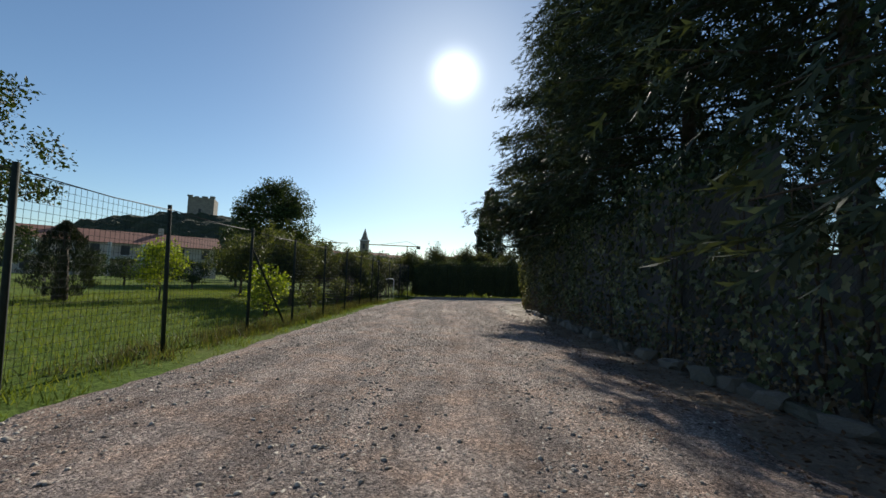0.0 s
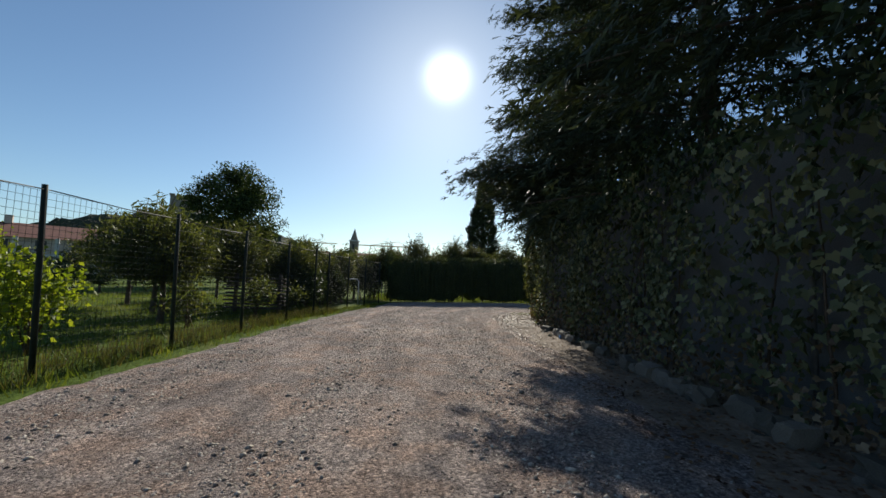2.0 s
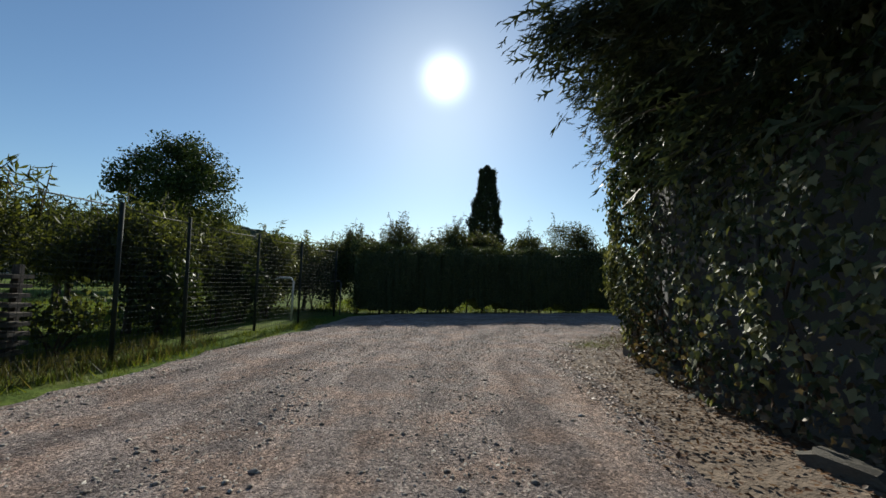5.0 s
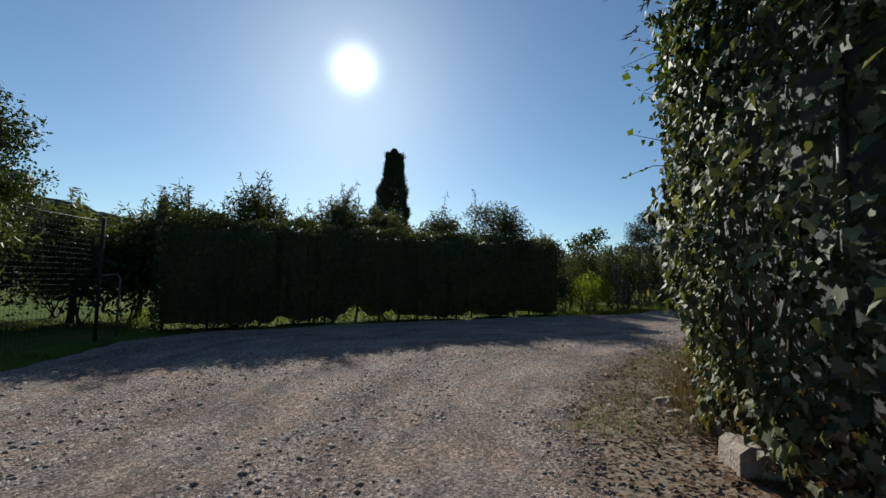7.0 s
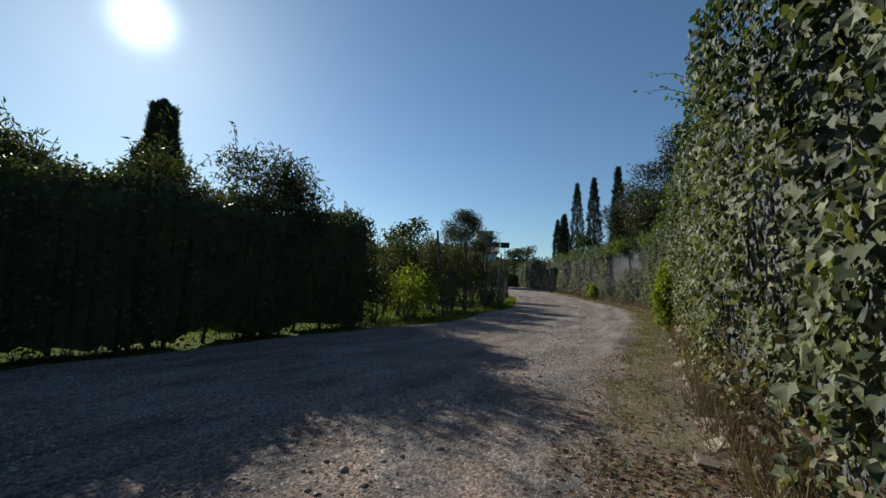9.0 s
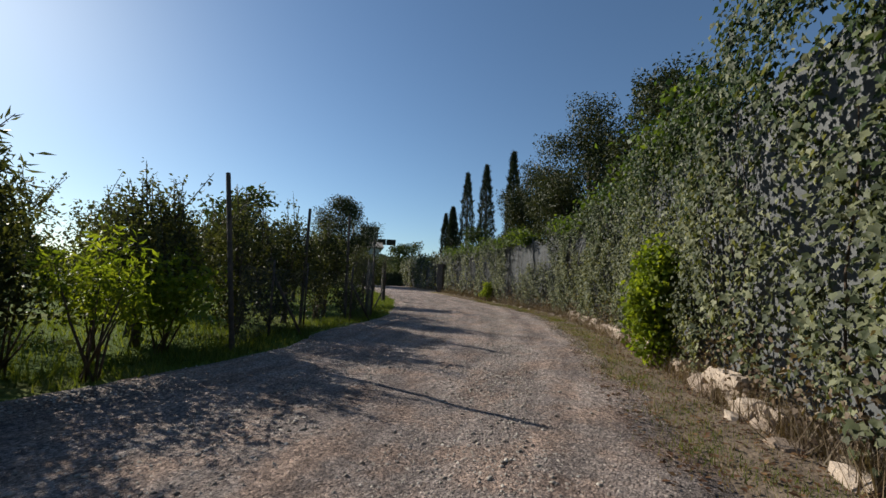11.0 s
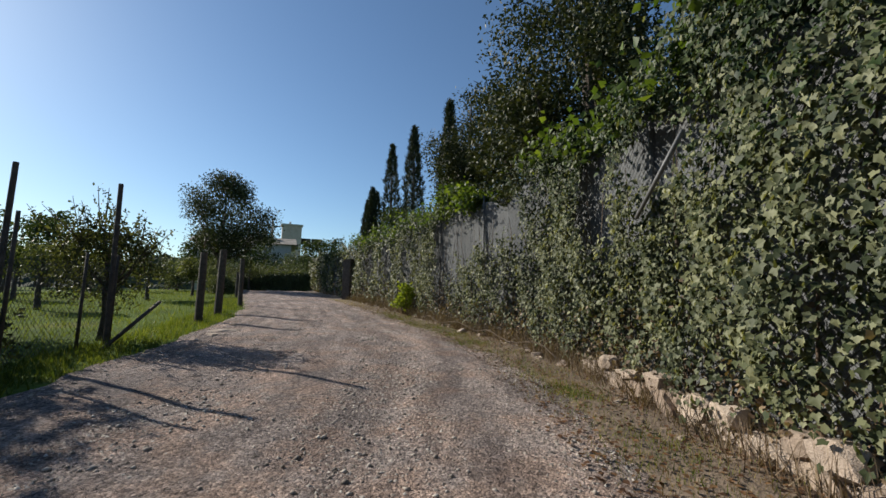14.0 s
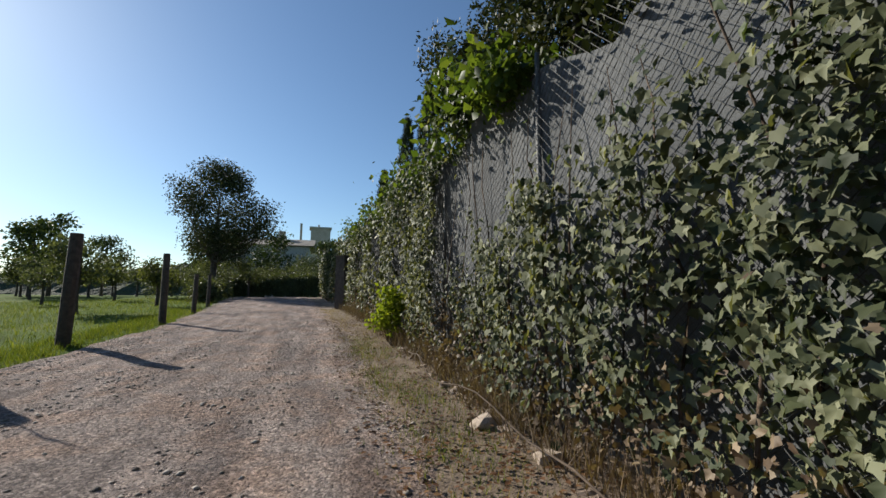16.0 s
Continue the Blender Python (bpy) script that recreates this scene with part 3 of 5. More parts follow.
# bare places in the ivy: length along the fence, height, half length, half height
S0 = WALL.near(23.0, 29.45)
HOLES = [(WALL.near(3.3, 3.4), 2.15, 0.4, 0.68), (WALL.near(21.1, 27.95), 2.2, 0.5, 0.8), (WALL.near(20.1, 27.35), 2.2, 0.5, 0.3), (S0 + 1.1, 2.45, 1.35, 0.85), (S0 + 2.4, 2.2, 0.6, 0.85),
         (S0 + 3.5, 1.95, 0.7, 0.95), (S0 + 3.7, 0.9, 0.22, 0.9), (S0 + 6.6, 1.6, 0.3, 0.7), (S0 + 9.0, 1.5, 0.4, 0.8), (S0 + 11.6, 1.5, 0.5, 0.8), (S_SLAB + 1.6, 1.4, 0.7, 0.9), (S_SLAB + 4, 1.4, 0.6, 0.8)]


def bare(s, z):
    d = np.full(np.shape(s), 9.0)
    for a, b, w, h in HOLES:
        d = np.minimum(d, np.sqrt(((s - a) / w) ** 2 + ((z - b) / h) ** 2))
    return d


def diamond_mesh(name, line, s0, s1, z0, z1, cell, off, mat, parent, r=0.0022):
    """Chain-link wires between two lengths of a line, crossing in diamonds."""
    V, F = [], []
    w, h = s1 - s0, z1 - z0
    for way in (1, -1):
        c = -h if way > 0 else 0.0
        while c < (w if way > 0 else w + h):
            pts = []
            for z in (0, h):
                pts.append((c + way * z, z))
            (a, za), (b, zb) = pts
            # clip to the bay
            lo, hi = 0.0, 1.0
            if b != a:
                t0, t1 = sorted(((0 - a) / (b - a), (w - a) / (b - a)))
                lo, hi = max(lo, t0), min(hi, t1)
            if hi > lo + 0.02:
                run = []
                for t in (lo, (lo + hi) / 2, hi):
                    x, y = line.off(s0 + a + (b - a) * t, off + 0.004 * way)
                    run.append((x, y, ground_z(x, y) + z0 + h * t))
                tube_into(V, F, run, [r] * 3, 3)
            c += cell
    return put_mesh(name, V, F, mat, parent)


fence = thing("boundary_fence", *WALL.at(0), "tall chain-link boundary fence hung with grey shade cloth", "fence", z=0)
fence.location = (0, 0, 0)
bay = 2.45
for b in range(int(WALL.length / bay)):
    s0, s1 = b * bay, (b + 1) * bay
    x, y = WALL.off(s0, 0.03)
    g = ground_z(x, y)
    top = float(ivy_top(s0)) * 0.5 + 1.45
    tubes("fence_post", [([(x, y, g - 0.2), (x, y, g + top)], [0.021, 0.021])], PIPE, fence, sides=8)
    V, F = [], []
    for j in range(13):
        s = s0 + (s1 - s0) * j / 12
        for k in range(7):
            z = 0.12 + (min(float(ivy_top(s)), 3.0) - 0.22) * k / 6
            o = 0.03 * math.sin(s * 5.1 + k * 0.4) + 0.02 * math.sin(s * 13 + k) - 0.02
            for d in (0, -0.008):
                a, c = WALL.off(s, o + d)
                V.append((a, c, ground_z(a, c) + z))
    for j in range(12):
        for k in range(6):
            i, e = (j * 7 + k) * 2, ((j + 1) * 7 + k) * 2
            if abs(s0 + bay * (j + 0.5) / 12 - HOLES[0][0]) < 0.5 and 1.5 < 0.4 * (k + 0.8) < 2.75 and s1 < S_CORNER:
                continue
            F += [(i, e, e + 2, i + 2), (i + 1, i + 3, e + 3, e + 1)]
    put_mesh("shade_cloth", V, F, NET, fence, smooth=True)
    near_hole = any(s0 - 1 < h[0] < s1 + 1 for h in HOLES)
    if near_hole and s0 < S_SLAB:
        diamond_mesh("wire_mesh", WALL, s0, s1, 0.1, min(float(ivy_top(s0)), float(ivy_top(s1)), 2.9) - 0.16, 0.078, 0.075, WIRE, fence, 0.0022)
# slanting pipe brace against the wire
sb = WALL.near(19.85, 27.2)
(xa, ya), (xb, yb) = WALL.off(sb, 0.34), WALL.off(sb + 0.75, 0.3)
tubes("brace", [([(xa, ya, 2.38), (xb, yb, 1.85)], [0.019, 0.019])], PIPE, fence, "slanting grey steel brace pipe", sides=8)
# dark timber return beside the far bend
xs, ys = WALL.off(S_SLAB, 0.3)
slab = thing("gate_pillar", xs, ys, "dark weathered timber pillar by the lane's bend", "pillar")
box("body", (-0.26, -0.24, -0.1), (0.26, 0.24, 1.95), POST_WOOD, slab, bevel=0.02)
box("cap", (-0.3, -0.28, 1.95), (0.3, 0.28, 2.0), POST_WOOD, slab, bevel=0.01)


# ---- ivy ----
def ivy_patch(s0, s1, per_m2, size, label, mat, singles=0, single_at=None, low=0.02):
    x, y = WALL.at((s0 + s1) / 2)
    ob = thing("ivy", x, y, label, "ivy", "ivy on the boundary fence", z=0)
    ob.location = (0, 0, 0)
    n = int((s1 - s0) * 3.2 * per_m2)
    s = RNG.uniform(s0, s1, n)
    z = RNG.uniform(low, 1, n) ** 0.95 * ivy_top(s)
    z = np.where(RNG.uniform(0, 1, n) < 0.16, ivy_top(s) + RNG.normal(0, 0.13, n), z)
    keep = bare(s, z) > 1 + 0.13 * RNG.normal(size=n)
    corner = np.exp(-((s - S_CORNER + 0.8) / 2.2) ** 4)
    thin = RNG.uniform(0, 1, n) < np.clip(z / (0.75 - 0.5 * corner), 0.12 + 0.35 * corner, 1)
    keep &= thin
    s, z = s[keep], z[keep]
    n = len(s)
    swell = 0.10 + 0.09 * np.sin(s * 2.1 + z * 1.3) + 0.06 * np.sin(s * 5.7 - z * 4.1) + 0.10 * np.clip(z / 3, 0, 1) + 0.07 * np.sin(s * 8.3 + 2 * np.sin(z * 3)) * np.sin(z * 6.7 + s)
    swell += 0.36 * np.exp(-((s - S_CORNER + 0.1) / 0.55) ** 2) * np.clip((z - 0.4) / 0.9, 0, 1) * np.clip((3.35 - z) / 0.4, 0, 1)
    o = 0.05 + np.clip(swell + np.abs(RNG.normal(0, 0.06, n)), 0.02, 0.75)
    over = z > ivy_top(s) - 0.2
    o = np.where(over, RNG.uniform(-0.35, 0.4, n), o)
    P, out = np.empty((n, 3)), np.empty((n, 3))
    for i in range(n):
        a, b = WALL.off(s[i], o[i])
        nx, ny = WALL.side(s[i])
        P[i] = a, b, ground_z(a, b) + z[i]
        out[i] = nx, ny, 0.35
    A = np.stack([out[:, 0] * 0.35, out[:, 1] * 0.35, -np.ones(n)], 1)
    rank = np.argsort(np.abs(s - single_at) + 0.5 * np.abs(z - 1.3)) if singles else np.arange(n)
    one, rest = rank[:singles], rank[singles:]
    high = RNG.uniform(0, 1, len(rest)) < np.clip((z[rest] - 1.7) / 1.4, 0, 0.75)
    for name, pick, m in (("foliage", rest[~high], mat), ("upper_foliage", rest[high], IVY_TOP)):
        leaves(name, P[pick], size, IVYLEAF, m, ob, droop=0.0, along=A[pick], face=out[pick])
    if singles:
        shapes = []
        for k in range(6):
            V, F = leaf_arrays(np.zeros((1, 3)), np.array([[0.0, 1, 0]]), np.array([[0.0, 0, 1]]), np.array([1.0]), IVYLEAF)
            V[:, 2] += RNG.normal(0, 0.04, len(V))
            V[:, 0] *= RNG.uniform(0.85, 1.2)
            tmp = put_mesh("leaf", V, F, IVY_ONE)
            shapes.append(tmp.data)
            bpy.data.objects.remove(tmp)
        for k, i in enumerate(one):
            lf = new("leaf", shapes[k % 6])
            a = Vector(A[i] + 0.5 * unit(1)[0]).normalized()
            nrm = Vector(out[i] + 0.4 * unit(1)[0])
            xx = a.cross(nrm).normalized()
            m = Matrix((xx, a, xx.cross(a))).transposed().to_4x4()
            lf.matrix_world = Matrix.Translation(P[i]) @ m @ Matrix.Scale(size * RNG.uniform(0.75, 1.3), 4)
            lf.parent = ob
    # withered leaves low down
    k = int((s1 - s0) * (420 if per_m2 > 700 else 200 if per_m2 > 300 else 30))
    ds, dz = RNG.uniform(s0, s1, k), np.abs(RNG.normal(0.12, 0.3, k))
    D = np.empty((k, 3))
    for i in range(k):
        a, b = WALL.off(ds[i], RNG.uniform(0.08, 0.34))
        D[i] = a, b, ground_z(a, b) + 0.05 + dz[i]
    leaves("withered_foliage", D, size * 0.72, IVYLEAF, DRY_IVY, ob, "withered brown ivy leaves", droop=0.8)["kind"] = "stuff"
    # woody stems climbing the wire
    runs = []
    for q in range(int((s1 - s0) * 2.2)):
        ss = RNG.uniform(s0, s1)
        pts = []
        for k in range(6):
            ss += RNG.normal(0, 0.09)
            a, b = WALL.off(ss, 0.09 + 0.03 * RNG.normal())
            pts.append((a, b, ground_z(a, b) + float(ivy_top(ss)) * RNG.uniform(0.8, 0.9) * k / 5))
        runs.append((pts, [0.014, 0.012, 0.01, 0.008, 0.006, 0.003]))
    for run in runs:
        tubes("stem", [run], STEM, ob, sides=4)
    return ob


cuts = [0, WALL.near(3.3, 3), WALL.near(3.35, 10), S_CORNER - 1.6, WALL.near(6.9, 21), WALL.near(13.7, 24.1), WALL.near(18.2, 26.2), WALL.near(23, 29.45), WALL.near(27.5, 34.6), WALL.near(32.6, 41), WALL.length]
ivy_patch(cuts[0], cuts[1], 200, 0.075, "dark green ivy hanging over the fence in shade", IVY)
ivy_patch(cuts[1], cuts[2], 330, 0.07, "dark green ivy over the fence in deep shade", IVY)
ivy_patch(cuts[2], cuts[3], 480, 0.068, "shaded dark ivy covering the fence by the conifers", IVY)
ivy_patch(cuts[3], cuts[4], 1150, 0.06, "tall thick ivy bulging round the lane's corner", IVY, 280, S_CORNER)
ivy_patch(cuts[4], cuts[5], 950, 0.053, "thick glossy ivy covering the tall fence", IVY, 200, WALL.near(8, 21.5))
ivy_patch(cuts[5], cuts[6], 1400, 0.045, "dense ivy with small greyish leaves on the fence", IVY, 250, WALL.near(16.5, 25.3))
ivy_patch(cuts[6], cuts[7], 2000, 0.046, "large-leaved ivy over chain-link beside a bare patch", IVY, 290, WALL.near(22.2, 28.8))
ivy_patch(cuts[7], cuts[8], 1000, 0.052, "ivy with bare patches of grey cloth between", IVY)
ivy_patch(cuts[8], cuts[9], 330, 0.08, "brownish ivy covering the far part of the fence", IVY)
ivy_patch(cuts[9], cuts[10], 120, 0.12, "thin ivy on the fence near the far bend", IVY)


def ivy_fringe(s0, s1, n, label):
    """Bright young shoots along the top of the ivy."""
    x, y = WALL.at((s0 + s1) / 2)
    ob = thing("creeper", x, y, label, "creeper", "creepers on the fence top", z=0)
    ob.location = (0, 0, 0)
    s = RNG.uniform(s0, s1, n)
    lump = 0.5 + 0.5 * np.sin(s * 2.9) * np.sin(s * 1.1 + 2)
    P = np.empty((n, 3))
    for i in range(n):
        a, b = WALL.off(s[i], RNG.normal(0.05, 0.25))
        P[i] = a, b, ground_z(a, b) + ivy_top(s[i]) + RNG.normal(0.02, 0.12) + 0.28 * lump[i] * RNG.uniform(-0.4, 1)
    leaves("foliage", P, 0.105, OVAL, IVY_SUN, ob, droop=0.5, wide=1.35)
    run = []
    for k in range(14):
        q = s0 + (s1 - s0) * k / 13
        a, b = WALL.off(q, 0.05 + 0.08 * math.sin(q * 3))
        run.append((a, b, ground_z(a, b) + float(ivy_top(q)) - 0.08))
    tubes("stem", [(run, [0.012] * 14)], STEM, ob, sides=5)
    return ob


ivy_fringe(S_CORNER - 1.2, S_CORNER + 3.5, 1500, "bright green creeper shoots on top of the ivy")
ivy_fringe(WALL.near(13.7, 24.1), WALL.near(20.2, 27.4), 1800, "sunlit green creeper along the fence top")
ivy_fringe(WALL.near(20.2, 27.4), S0 - 0.2, 900, "green creeper leaves above the ivied chain-link")
ivy_fringe(S0 + 1.9, WALL.near(25.4, 32.2), 1900, "broad bright creeper leaves over the bare cloth")
ivy_fringe(WALL.near(25.4, 32.2), WALL.near(32.6, 41), 2200, "green creeper fringe along the far fence top")


def sprays_out(s0, s1, z0, z1, n, label):
    """Thin shoots that stick out of the ivy into the air."""
    x, y = WALL.at((s0 + s1) / 2)
    ob = thing("ivy_shoot", x, y, label, "ivy shoot", "ivy shoots", z=0)
    ob.location = (0, 0, 0)
    runs, pts = [], []
    for i in range(n):
        s, z = RNG.uniform(s0, s1), RNG.uniform(z0, z1)
        a = Vector((*WALL.off(s, 0.3), z))
        nx, ny = WALL.side(s)
        e = a + Vector((nx * RNG.uniform(0.25, 0.6), ny * RNG.uniform(0.25, 0.6), RNG.uniform(-0.15, 0.4)))
        m = a.lerp(e, 0.5) + Vector((0, 0, 0.06))
        runs.append(([tuple(a), tuple(m), tuple(e)], [0.006, 0.004, 0.002]))
        for t in np.linspace(0.2, 1, 8):
            pts.append(np.array(a.lerp(m, min(t * 2, 1)) if t < 0.5 else m.lerp(e, t * 2 - 1)) + RNG.normal(0, 0.02, 3))
    for run in runs:
        tubes("stem", [run], STEM, ob, sides=4)
    leaves("foliage", np.array(pts), 0.06, OVAL, IVY_SUN, ob, wide=1.4)


sprays_out(S_CORNER - 0.5, S_CORNER + 1.0, 2.0, 3.2, 14, "thin ivy shoots reaching into the air at the corner")
sprays_out(S_CORNER + 1.5, WALL.near(11.6, 23.1), 3.0, 3.5, 12, "thin ivy shoots above the fence")


def bush(name, x, y, h, r, n, leaf, mat, label, form=OVAL, wide=1.2, stems=7, category="bush", clumps=26, spread=0.13, low=0.12):
    ob = thing(name, x, y, label, category)
    C = unit(clumps) * RNG.uniform(0.3, 1, (clumps, 1)) * np.array([r, r, (h - low) * 0.5]) * 0.85 + np.array([0, 0, low + (h - low) * 0.5])
    for i in range(min(stems, clumps)):
        tubes("stem", [([(RNG.normal(0, 0.05), RNG.normal(0, 0.05), -0.05), tuple(C[i] * np.array([0.5, 0.5, 0.5])), tuple(C[i])], [0.016, 0.011, 0.004])], STEM, ob, sides=4)
    leaves("foliage", clumped(n, C, (spread, spread, spread)), leaf, form, mat, ob, droop=0.25, wide=wide)
    return ob


xc, yc = WALL.off(WALL.near(14.7, 24.5), 0.45)
bush("climbing_shrub", xc, yc, 2.0, 0.37, 5200, 0.058, LIME, "bright yellow-green shrub climbing the ivied fence", form=IVYLEAF, wide=0.9, clumps=60, spread=0.11, low=-0.15)
xc, yc = WALL.off(WALL.near(26.95, 33.95), 0.45)
bush("shrub", xc, yc, 0.9, 0.36, 1500, 0.075, LIME, "small round yellow-green shrub at the fence foot", clumps=26, spread=0.1)


# rubble along the fence foot
def rock_mesh(k, mat):
    b = bmesh.new()
    bmesh.ops.create_icosphere(b, subdivisions=2, radius=1)
    for v in b.verts:
        d = 1 + 0.7 * noise.noise(v.co * 1.3 + Vector((k * 7.3, 0, 0))) + 0.3 * noise.noise(v.co * 3.1 + Vector((k, 3, 0)))
        v.co = Vector((max(min(v.co.x * d, 0.8), -0.8), max(min(v.co.y * d, 0.75), -0.75), max(min(v.co.z * d, 0.72), -0.8)))
    me = bpy.data.meshes.new("stone")
    b.to_mesh(me)
    b.free()
    me.materials.append(mat)
    return me


ROCKS = [rock_mesh(k, RUBBLE) for k in range(7)]
# rock shapes in the rubble colour darkened to stand for shade
SHADED_ROCKS = [rock_mesh(k, SHADED_RUBBLE) for k in range(7)]
footing = thing("stone_footing", 0, 0, "low footing of rough pinkish-beige rubble stones", "stone footing", z=0)


def lay_stones(s0, s1, gap, lo, hi, off, lift=0.0, rocks=ROCKS):
    s = s0
    while s < s1:
        r = RNG.uniform(lo, hi)
        a, b = WALL.off(s, off + RNG.normal(0, 0.05))
        st = new("stone", rocks[RNG.integers(0, 7)])
        m = pose(a, b, ground_z(a, b) + r * 0.02 + lift, RNG.uniform(-20, 20), RNG.uniform(-20, 20), RNG.uniform(0, 360))
        st.matrix_world = m @ Matrix.Diagonal((r * RNG.uniform(0.9, 1.6), r * RNG.uniform(0.8, 1.1), r * RNG.uniform(0.5, 1.0), 1))
        st.parent = footing
        s += r * RNG.uniform(1.2, 2.0) + gap * RNG.uniform(0, 1)


def lay_course(s0, s1, off, z0, lo, hi, skip=0.0, rocks=ROCKS):
    """Rough stones set end to end along the fence foot."""
    s = s0
    while s < s1:
        L = RNG.uniform(0.16, 0.44)
        h = RNG.uniform(lo, hi)
        if RNG.uniform() > skip:
            a, b = WALL.off(s + L / 2, off + RNG.normal(0, 0.018))
            nx, ny = WALL.side(s + L / 2)
            st = new("stone", rocks[RNG.integers(0, 7)])
            m = pose(a, b, ground_z(a, b) + z0 + h * 0.4, RNG.uniform(-7, 7), RNG.uniform(-9, 9), math.degrees(math.atan2(-nx, ny)) + RNG.uniform(-9, 9) + 180 * RNG.integers(0, 2))
            st.matrix_world = m @ Matrix.Diagonal((L * 0.72, RNG.uniform(0.10, 0.14), h * 0.74, 1))
            st.parent = footing
        s += L * 0.93


def mortar_bed(s0, s1, off, h, label):
    """Crumbling lime bed that holds the stones together."""
    V, F, n = [], [], int((s1 - s0) / 0.12)
    for j in range(n + 1):
        s = s0 + (s1 - s0) * j / n
        top = h * (0.75 + 0.5 * noise.noise((s * 1.7, 0, 5)) + 0.25 * noise.noise((s * 6.1, 2, 5)))
        for o, z in ((off + 0.07, -0.05), (off + 0.06 + 0.02 * noise.noise((s * 5, 1, 1)), top * 0.8), (off + 0.02, top), (off - 0.16, top), (off - 0.17, -0.05)):
            a, b = WALL.off(s, o)
            V.append((a, b, ground_z(a, b) + z))
    for j in range(n):
        for k in range(4):
            i = j * 5 + k
            F.append((i, i + 1, i + 6, i + 5))
    F += [(0, 1, 2, 3, 4), tuple(n * 5 + k for k in (4, 3, 2, 1, 0))]
    put_mesh("mortar_bed", V, F, MORTAR, footing, label)


# first leg up to the corner: stones with shade painted into their colour
lay_course(WALL.near(3.3, -1.5), S_CORNER - 4.2, 0.38, 0.0, 0.08, 0.2, 0.25, SHADED_ROCKS)
lay_stones(WALL.near(3.3, 0), S_CORNER - 4, 0.5, 0.03, 0.07, 0.52, 0.0, SHADED_ROCKS)
lay_stones(S_CORNER - 4, S_CORNER - 0.6, 0.5, 0.05, 0.12, 0.3, 0.0, SHADED_ROCKS)
mortar_bed(S_CORNER - 0.45, S_CORNER - 0.2, 0.34, 0.28, "pale concrete stub at the corner")
lay_stones(S_CORNER + 0.6, WALL.near(13.0, 23.8), 0.35, 0.06, 0.15, 0.42)
mortar_bed(WALL.near(12.6, 23.6), WALL.near(21.5, 28.2), 0.22, 0.17, "pale pinkish mortar bed")
lay_course(WALL.near(12.6, 23.6), WALL.near(21.5, 28.2), 0.26, 0.0, 0.1, 0.24, 0.3)
lay_course(WALL.near(13.2, 23.9), WALL.near(21.0, 28.0), 0.24, 0.14, 0.07, 0.16, 0.65)
lay_stones(WALL.near(14, 24.2), WALL.near(22.5, 29), 0.7, 0.03, 0.06, 0.46)
lay_stones(WALL.near(21.6, 28.3), WALL.near(31, 39), 0.6, 0.05, 0.11, 0.42)


# ---- conifers over the first leg's fence ----
def conifer(x, y, h, r, label, n=5200, low=2.0, reach=(), spray=0.32, trim=1.0):
    ob = thing("conifer", x, y, label, "conifer", "dark conifers behind the fence")
    tubes("trunk", [([(0, 0, -0.2), (0.05, 0, h * 0.4), (0, 0.05, h * 0.97)], [0.2, 0.13, 0.02])], BARK, ob, sides=8)
    pts, along, runs = [], [], []
    m = 84
    for i in range(m):
        t = i / m
        z = low + (h - low) * t
        w = i * 2.399 + RNG.normal(0, 0.2)
        L = r * (1 - 0.6 * t ** 1.8) * RNG.uniform(0.65, 1.12) * (trim if z < 5.5 and math.cos(w) < 0.3 and math.sin(w) > -0.1 else 1)
        e = np.array([math.cos(w) * L, math.sin(w) * L, z - 0.12 * L + RNG.normal(0, 0.1)])
        a = np.array([0, 0, z + 0.2])
        runs.append((a, e))
    for dx, dy, z in reach:
        runs.append((np.array([0, 0, z + 0.5]), np.array([dx, dy, z])))
    for a, e in runs:
        k = n // len(runs)
        t = RNG.uniform(0.1, 1, (k, 1)) ** 0.7
        pts.append(a + (e - a) * t + np.clip(RNG.normal(0, 1, (k, 3)), -1.6, 1.6) * np.array([0.3, 0.3, 0.26]) * (0.5 + 0.5 * t) - np.array([0, 0, 0.15]) * t)
        d = (e - a) / (np.linalg.norm(e - a) + 1e-6)
        along.append(np.tile(d + np.array([0, 0, -0.25]), (k, 1)))
    for a, e in runs:
        tubes("bough", [([tuple(a), tuple((a + e) / 2 + np.array([0, 0, 0.08])), tuple(e)], [0.035, 0.022, 0.006])], BARK, ob, sides=4)
    leaves("crown", np.vstack(pts), spray, SPRAY, CONIFER, ob, along=np.vstack(along), droop=0.25)
    for a, e in runs[m:]:
        t = RNG.uniform(0.3, 1, (900, 1)) ** 0.7
        P = a + (e - a) * t + np.clip(RNG.normal(0, 1, (900, 3)), -1.8, 1.8) * np.array([0.17, 0.17, 0.13]) * (1.3 - 0.6 * t) - np.array([0, 0, 0.1]) * t
        d = (e - a) / np.linalg.norm(e - a)
        leaves("overhang_foliage", P, 0.13, SPRAY, CONIFER, ob, along=np.tile(d + np.array([0, 0, -0.5]), (900, 1)), droop=0.3)["kind"] = "stuff"
    return ob


conifer(5.0, -2.0, 9.5, 2.7, "dark green conifer leaning over the ivied fence", 3500, spray=0.4)
conifer(5.0, 1.6, 10.0, 3.0, "dark green conifer leaning over the ivied fence", 7000, spray=0.38)
conifer(5.0, 5.0, 11.0, 3.1, "tall dark conifer behind the ivied fence", 8000, low=3.3, spray=0.38)
conifer(4.9, 8.3, 11.5, 3.1, "tall dark conifer behind the ivied fence", 12000, low=2.6, spray=0.36)
